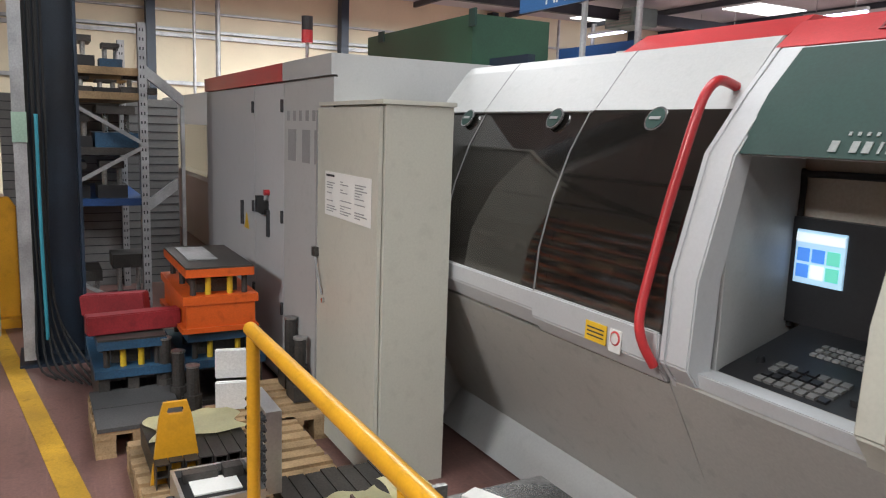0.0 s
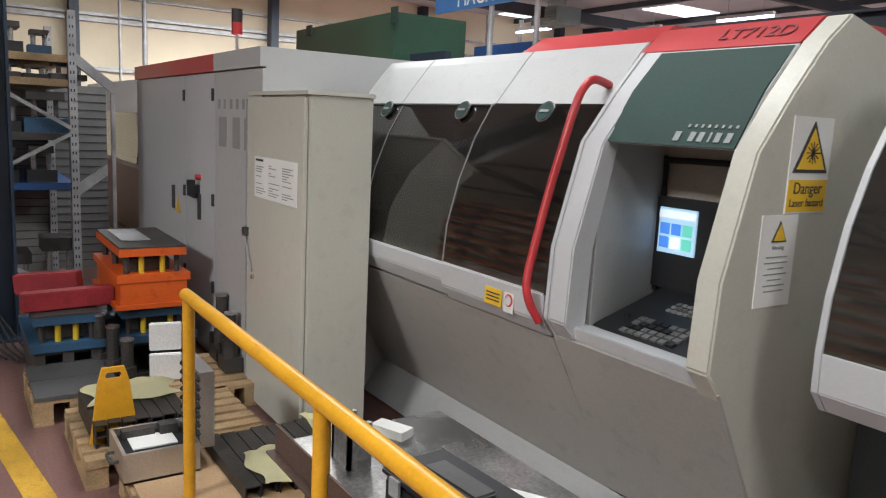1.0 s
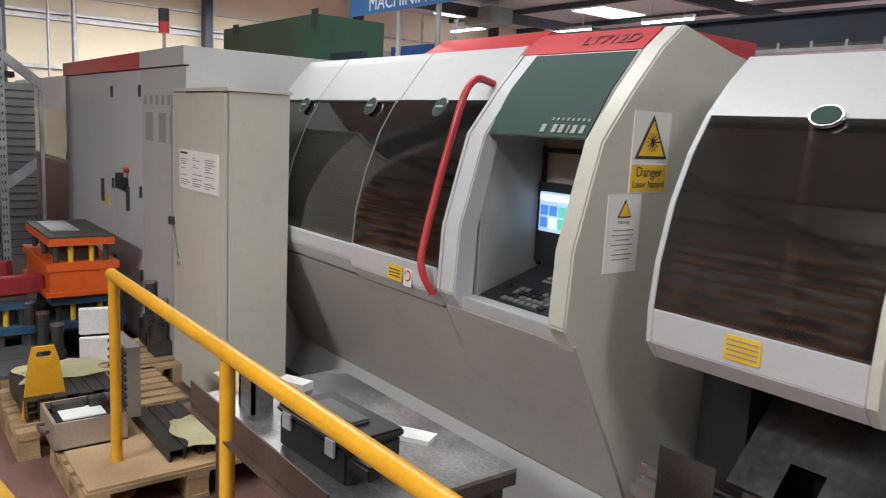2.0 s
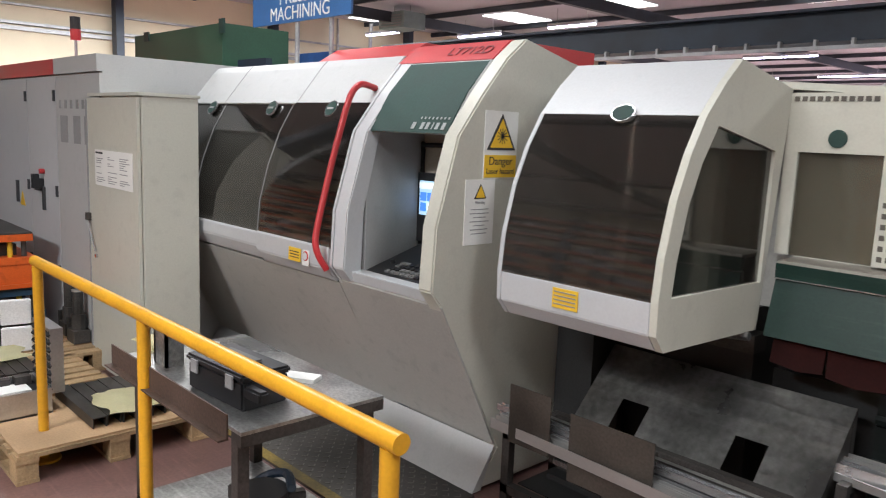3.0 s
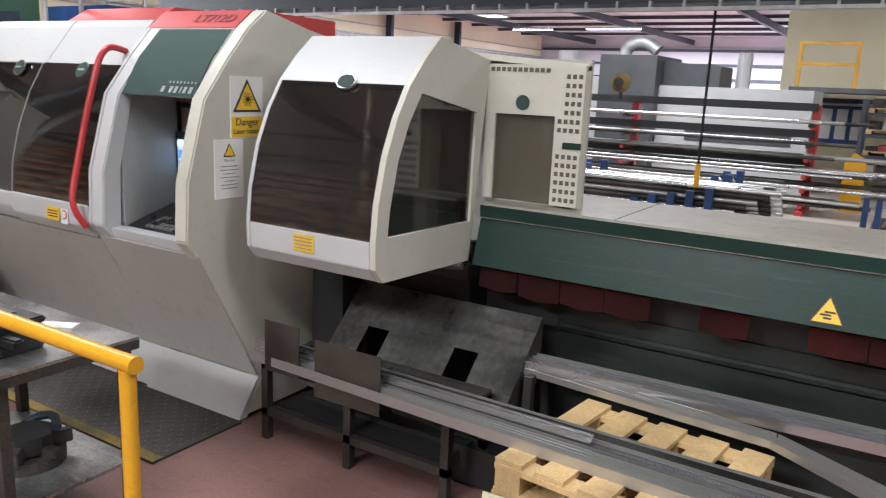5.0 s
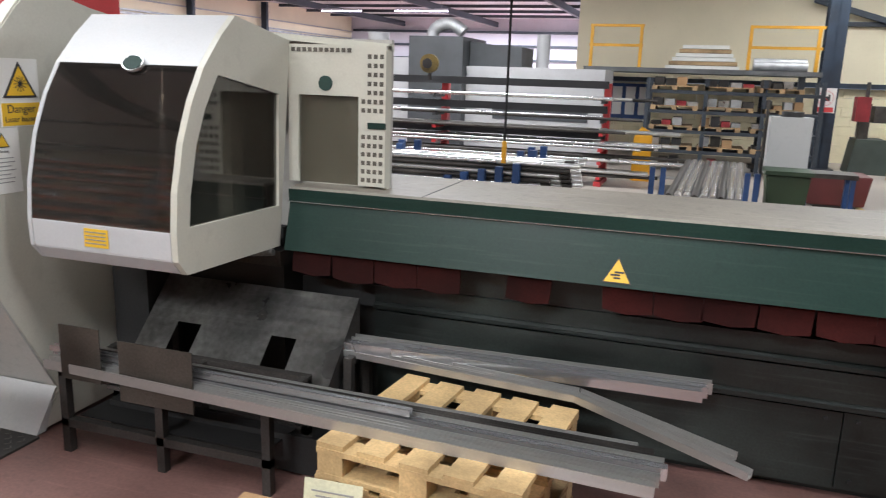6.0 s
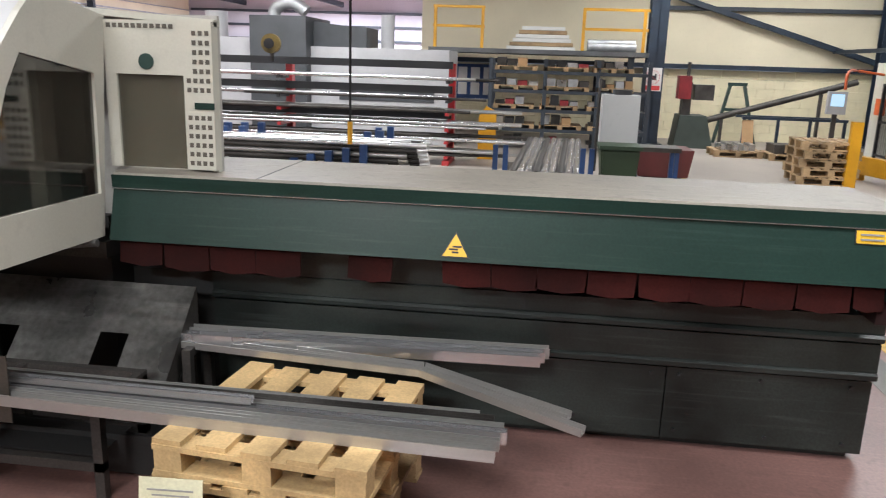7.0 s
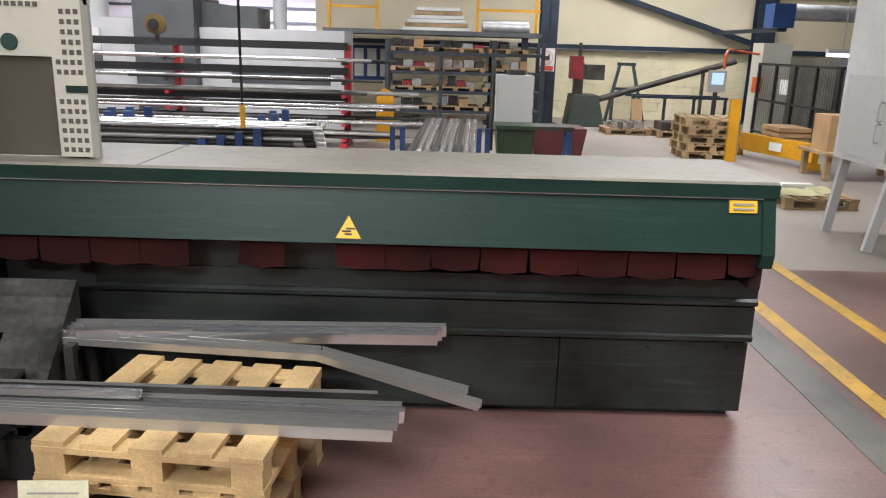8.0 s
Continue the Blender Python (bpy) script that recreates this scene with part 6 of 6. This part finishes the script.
part("monitor_stand", B((5.55, 5.63, 15.35, 15.4, 0, 1.05)), M_STEEL_DARK, rb)
bm = bmesh.new()
pipe(bm, [(5.8, 15.6, 1.5), (5.83, 15.7, 1.75), (6.0, 16.0, 1.86), (6.6, 17.2, 1.86), (7.35, 17.8, 1.8)], 0.028, 10)
part("orange_arm", bm, M_ORANGE, rb, smooth=True)
for y in (13.9, 14.8, 15.7, 16.6, 17.5):
    part("fence_post", B((7.25, 7.31, y - 0.03, y + 0.03, 0, 1.62)), M_BLACK, rb)
for z in (0.1, 0.8, 1.57):
    part("fence_rail", B((7.26, 7.30, 13.9, 17.5, z, z + 0.05)), M_BLACK, rb)
for x in (8.3, 9.4):
    part("fence_post", B((x - 0.03, x + 0.03, 13.88, 13.94, 0, 1.62)), M_BLACK, rb)
for z in (0.1, 0.8, 1.57):
    part("fence_rail", B((7.32, 9.4, 13.89, 13.93, z, z + 0.05)), M_BLACK, rb)
bm = bmesh.new()
for k in range(36):
    box(bm, 7.275, 7.280, 13.95 + k * 0.1, 13.955 + k * 0.1, 0.15, 1.57)
for k in range(21):
    box(bm, 7.35 + k * 0.1, 7.355 + k * 0.1, 13.905, 13.91, 0.15, 1.57)
tagged(part("fence_mesh", bm, M_BLACK, rb, "black fence wires"), kind="stuff")
bm = bmesh.new()
bar(bm, (5.62, 14.1, 0.27), (6.2, 12.2, 0.27), 0.14, 0.3)
part("yellow_beam", bm, M_YELLOW, rb, "yellow steel barrier beam", bevel=0.008)
part("beam_label", plate(facing((5.86, 12.95, 0.28), (-0.96, -0.29, 0)), 0.3, 0.14, 0.004), M_PAPER, rb)
bm = bmesh.new()
box(bm, 5.55, 5.75, 14.0, 14.2, 0, 0.12)
part("beam_foot", bm, M_YELLOW, rb)
bm = bmesh.new()
box(bm, 6.1, 6.3, 12.2, 12.4, 0, 0.12)
part("beam_foot", bm, M_YELLOW, rb)
part("yellow_upright", B((5.05, 5.22, 13.0, 13.1, 0, 1.05)), M_YELLOW, rb, "yellow steel upright", bevel=0.01)
for k in range(5):
    tagged(part("flat_carton", B((6.5, 7.1, 14.3, 15.1, 0.1 * k, 0.1 * k + 0.08)), M_CARD, None, "flat brown carton stacked by the fence"), category="carton", group="flat cartons")
cbx = tagged(part("carton", B((5.9, 6.4, 11.3, 11.8, 0.42, 0.95)), M_CARD, None, "brown cardboard carton standing on a low table", bevel=0.006), category="carton")
pt = thing("packing_table", (6.4, 11.5, 0), "low wooden table under a carton", "table")
part("top", B((5.8, 7.2, 11.1, 12.0, 0.38, 0.42)), M_WOOD, pt)
each("leg", ((5.85, 5.93, 11.15, 11.23, 0, 0.38), (7.07, 7.15, 11.15, 11.23, 0, 0.38), (5.85, 5.93, 11.87, 11.95, 0, 0.38), (7.07, 7.15, 11.87, 11.95, 0, 0.38)), M_WOOD, pt)
pallet(4.75, 9.35, 0, 0.9, 0.8, 0, M_WOOD, "wooden pallet with cloth and paper in the aisle", 6)
cloth(4.6, 9.3, 0.143, 0.5, 0.5, 14)
cloth(5.0, 9.5, 0.143, 0.3, 0.5, 15)
tagged(part("white_carton", B((4.55, 4.95, 9.62, 9.74, 0.143, 0.2)), M_PAPER, None, "white packet on a pallet"), category="packet")
fu = thing("fan_unit", (7.4, 17, 2.6), "blue extractor fan with a shiny duct", "fan")
part("motor", B((7.15, 7.6, 16.8, 17.3, 2.36, 2.85)), M_BLUE, fu, bevel=0.03)
part("duct", R(((7.6, 17, 2.68), (12.5, 17, 2.68), 0.17), n=20), M_GALV, fu, "shiny spiral duct", smooth=True)
part("bracket", B((7.3, 7.5, 16.9, 20.9, 2.28, 2.36)), M_BLUE_STEEL, fu)
tube_light(7.6, 9.2, 15.2, 1.8)

# grey machine on splayed legs by the aisle
lm = thing("dust_collector", (4.6, 7.4, 0), "pale grey dust collector on splayed legs", "machine")
part("hopper", B((4.27, 5.45, 6.9, 7.95, 0.78, 2.9)), mat("pale_grey_paint", (0.52, 0.53, 0.52), 0.5, var=0.06, dirt=0.15), lm, bevel=0.01)
part("access_door", B((4.25, 4.27, 7.0, 7.85, 0.84, 1.62)), M_GREY, lm, "bolted access door", bevel=0.004)
for z in (1.1, 1.3):
    bm = bmesh.new()
    pipe(bm, [(4.25, 7.15, z - 0.08), (4.21, 7.15, z - 0.08), (4.21, 7.15, z + 0.08), (4.25, 7.15, z + 0.08)], 0.01, 6)
    part("handle", bm, M_GALV, lm)
for x, y, dx in ((4.36, 7.85, -0.1), (4.36, 6.98, -0.14), (5.35, 6.98, 0.05), (5.35, 7.85, 0.05)):
    bm = bmesh.new()
    bar(bm, (x + dx, y, 0), (x, y, 0.78), 0.09, 0.05, (0, 1, 0))
    part("leg", bm, M_GREY, lm)

# bay sign on two poles on the machine roof
hs = thing("bay_sign", (-4.83, 2.9, 2.085), "blue bay sign with white lettering on two grey poles", "sign")
part("board", B((-5.395, -4.265, 2.89, 2.905, 2.36, 2.645)), mat("sign_blue", (0.05, 0.16, 0.40), 0.5), hs)
words("lettering", "PRESS &", facing((-4.82, 2.888, 2.519), (0, -1, 0)), 0.136, M_PAPER, hs)
words("lettering", "MACHINING", facing((-4.82, 2.888, 2.415), (0, -1, 0)), 0.122, M_PAPER, hs)
each_rod("pole", (((-4.88, 2.92, 2.085), (-4.88, 2.92, 2.63), 0.015), ((-4.50, 2.92, 2.085), (-4.50, 2.92, 2.63), 0.015)), M_GALV, hs)


# ---------- store racks behind the walk, mirrored in the windows ----------
def store_rack(x0):
    t = thing("store_rack", (x0, -4, 0), "store rack with orange beams and dark boxes", "rack", "store racks across the aisle")
    for x in (x0, x0 + 2.6):
        each("upright", ((x - 0.05, x + 0.05, -4.5, -4.42, 0, 3.6), (x - 0.05, x + 0.05, -3.6, -3.52, 0, 3.6)), M_BLUE_STEEL, t)
    for z in (0.35, 0.75, 1.15, 1.55, 1.95, 2.4, 2.85, 3.3):
        part("beam", B((x0, x0 + 2.6, -3.52, -3.47, z, z + 0.1)), M_ORANGE, t, "orange rack beam")
        part("shelf", B((x0 + 0.05, x0 + 2.55, -4.42, -3.6, z + 0.06, z + 0.09)), M_WOOD, t)
    rnd = random.Random(int(x0 * 10))
    for z in (0.44, 0.84, 1.24, 1.64, 2.04, 2.49, 2.94, 3.39):
        x = x0 + 0.1
        while x < x0 + 2.2:
            w = rnd.uniform(0.25, 0.6)
            tagged(part("store_box", B((x, x + w, -4.3, -3.65, z, z + rnd.uniform(0.1, 0.26))), rnd.choice((M_STEEL_DARK, M_CARD, M_BLACK, M_GALV)), None, "dark parts box on a store rack"), category="box", group="boxes on the store racks")
            x += w + 0.06


for x0 in (-15.0, -12.3, -9.6, -6.9, -4.2, -1.5, 1.2):
    store_rack(x0)

ht = thing("unit_heater", (-17.8, 14.6, 4.6), "grey-green unit heater hung under the roof", "heater")
part("casing", B((-18.4, -17.3, 14.2, 15.0, 4.55, 5.0)), mat("grey_green_paint", (0.22, 0.30, 0.29), 0.5), ht, bevel=0.02)
for k in range(5):
    part("louvre", B((-18.3, -17.4, 14.17, 14.2, 4.6 + k * 0.07, 4.63 + k * 0.07)), M_INK_GREY, ht)
each_rod("hanger", (((-18.2, 14.6, 5.0), (-18.2, 14.6, 5.21), 0.012), ((-17.5, 14.6, 5.0), (-17.5, 14.6, 5.21), 0.012)), M_GALV, ht)
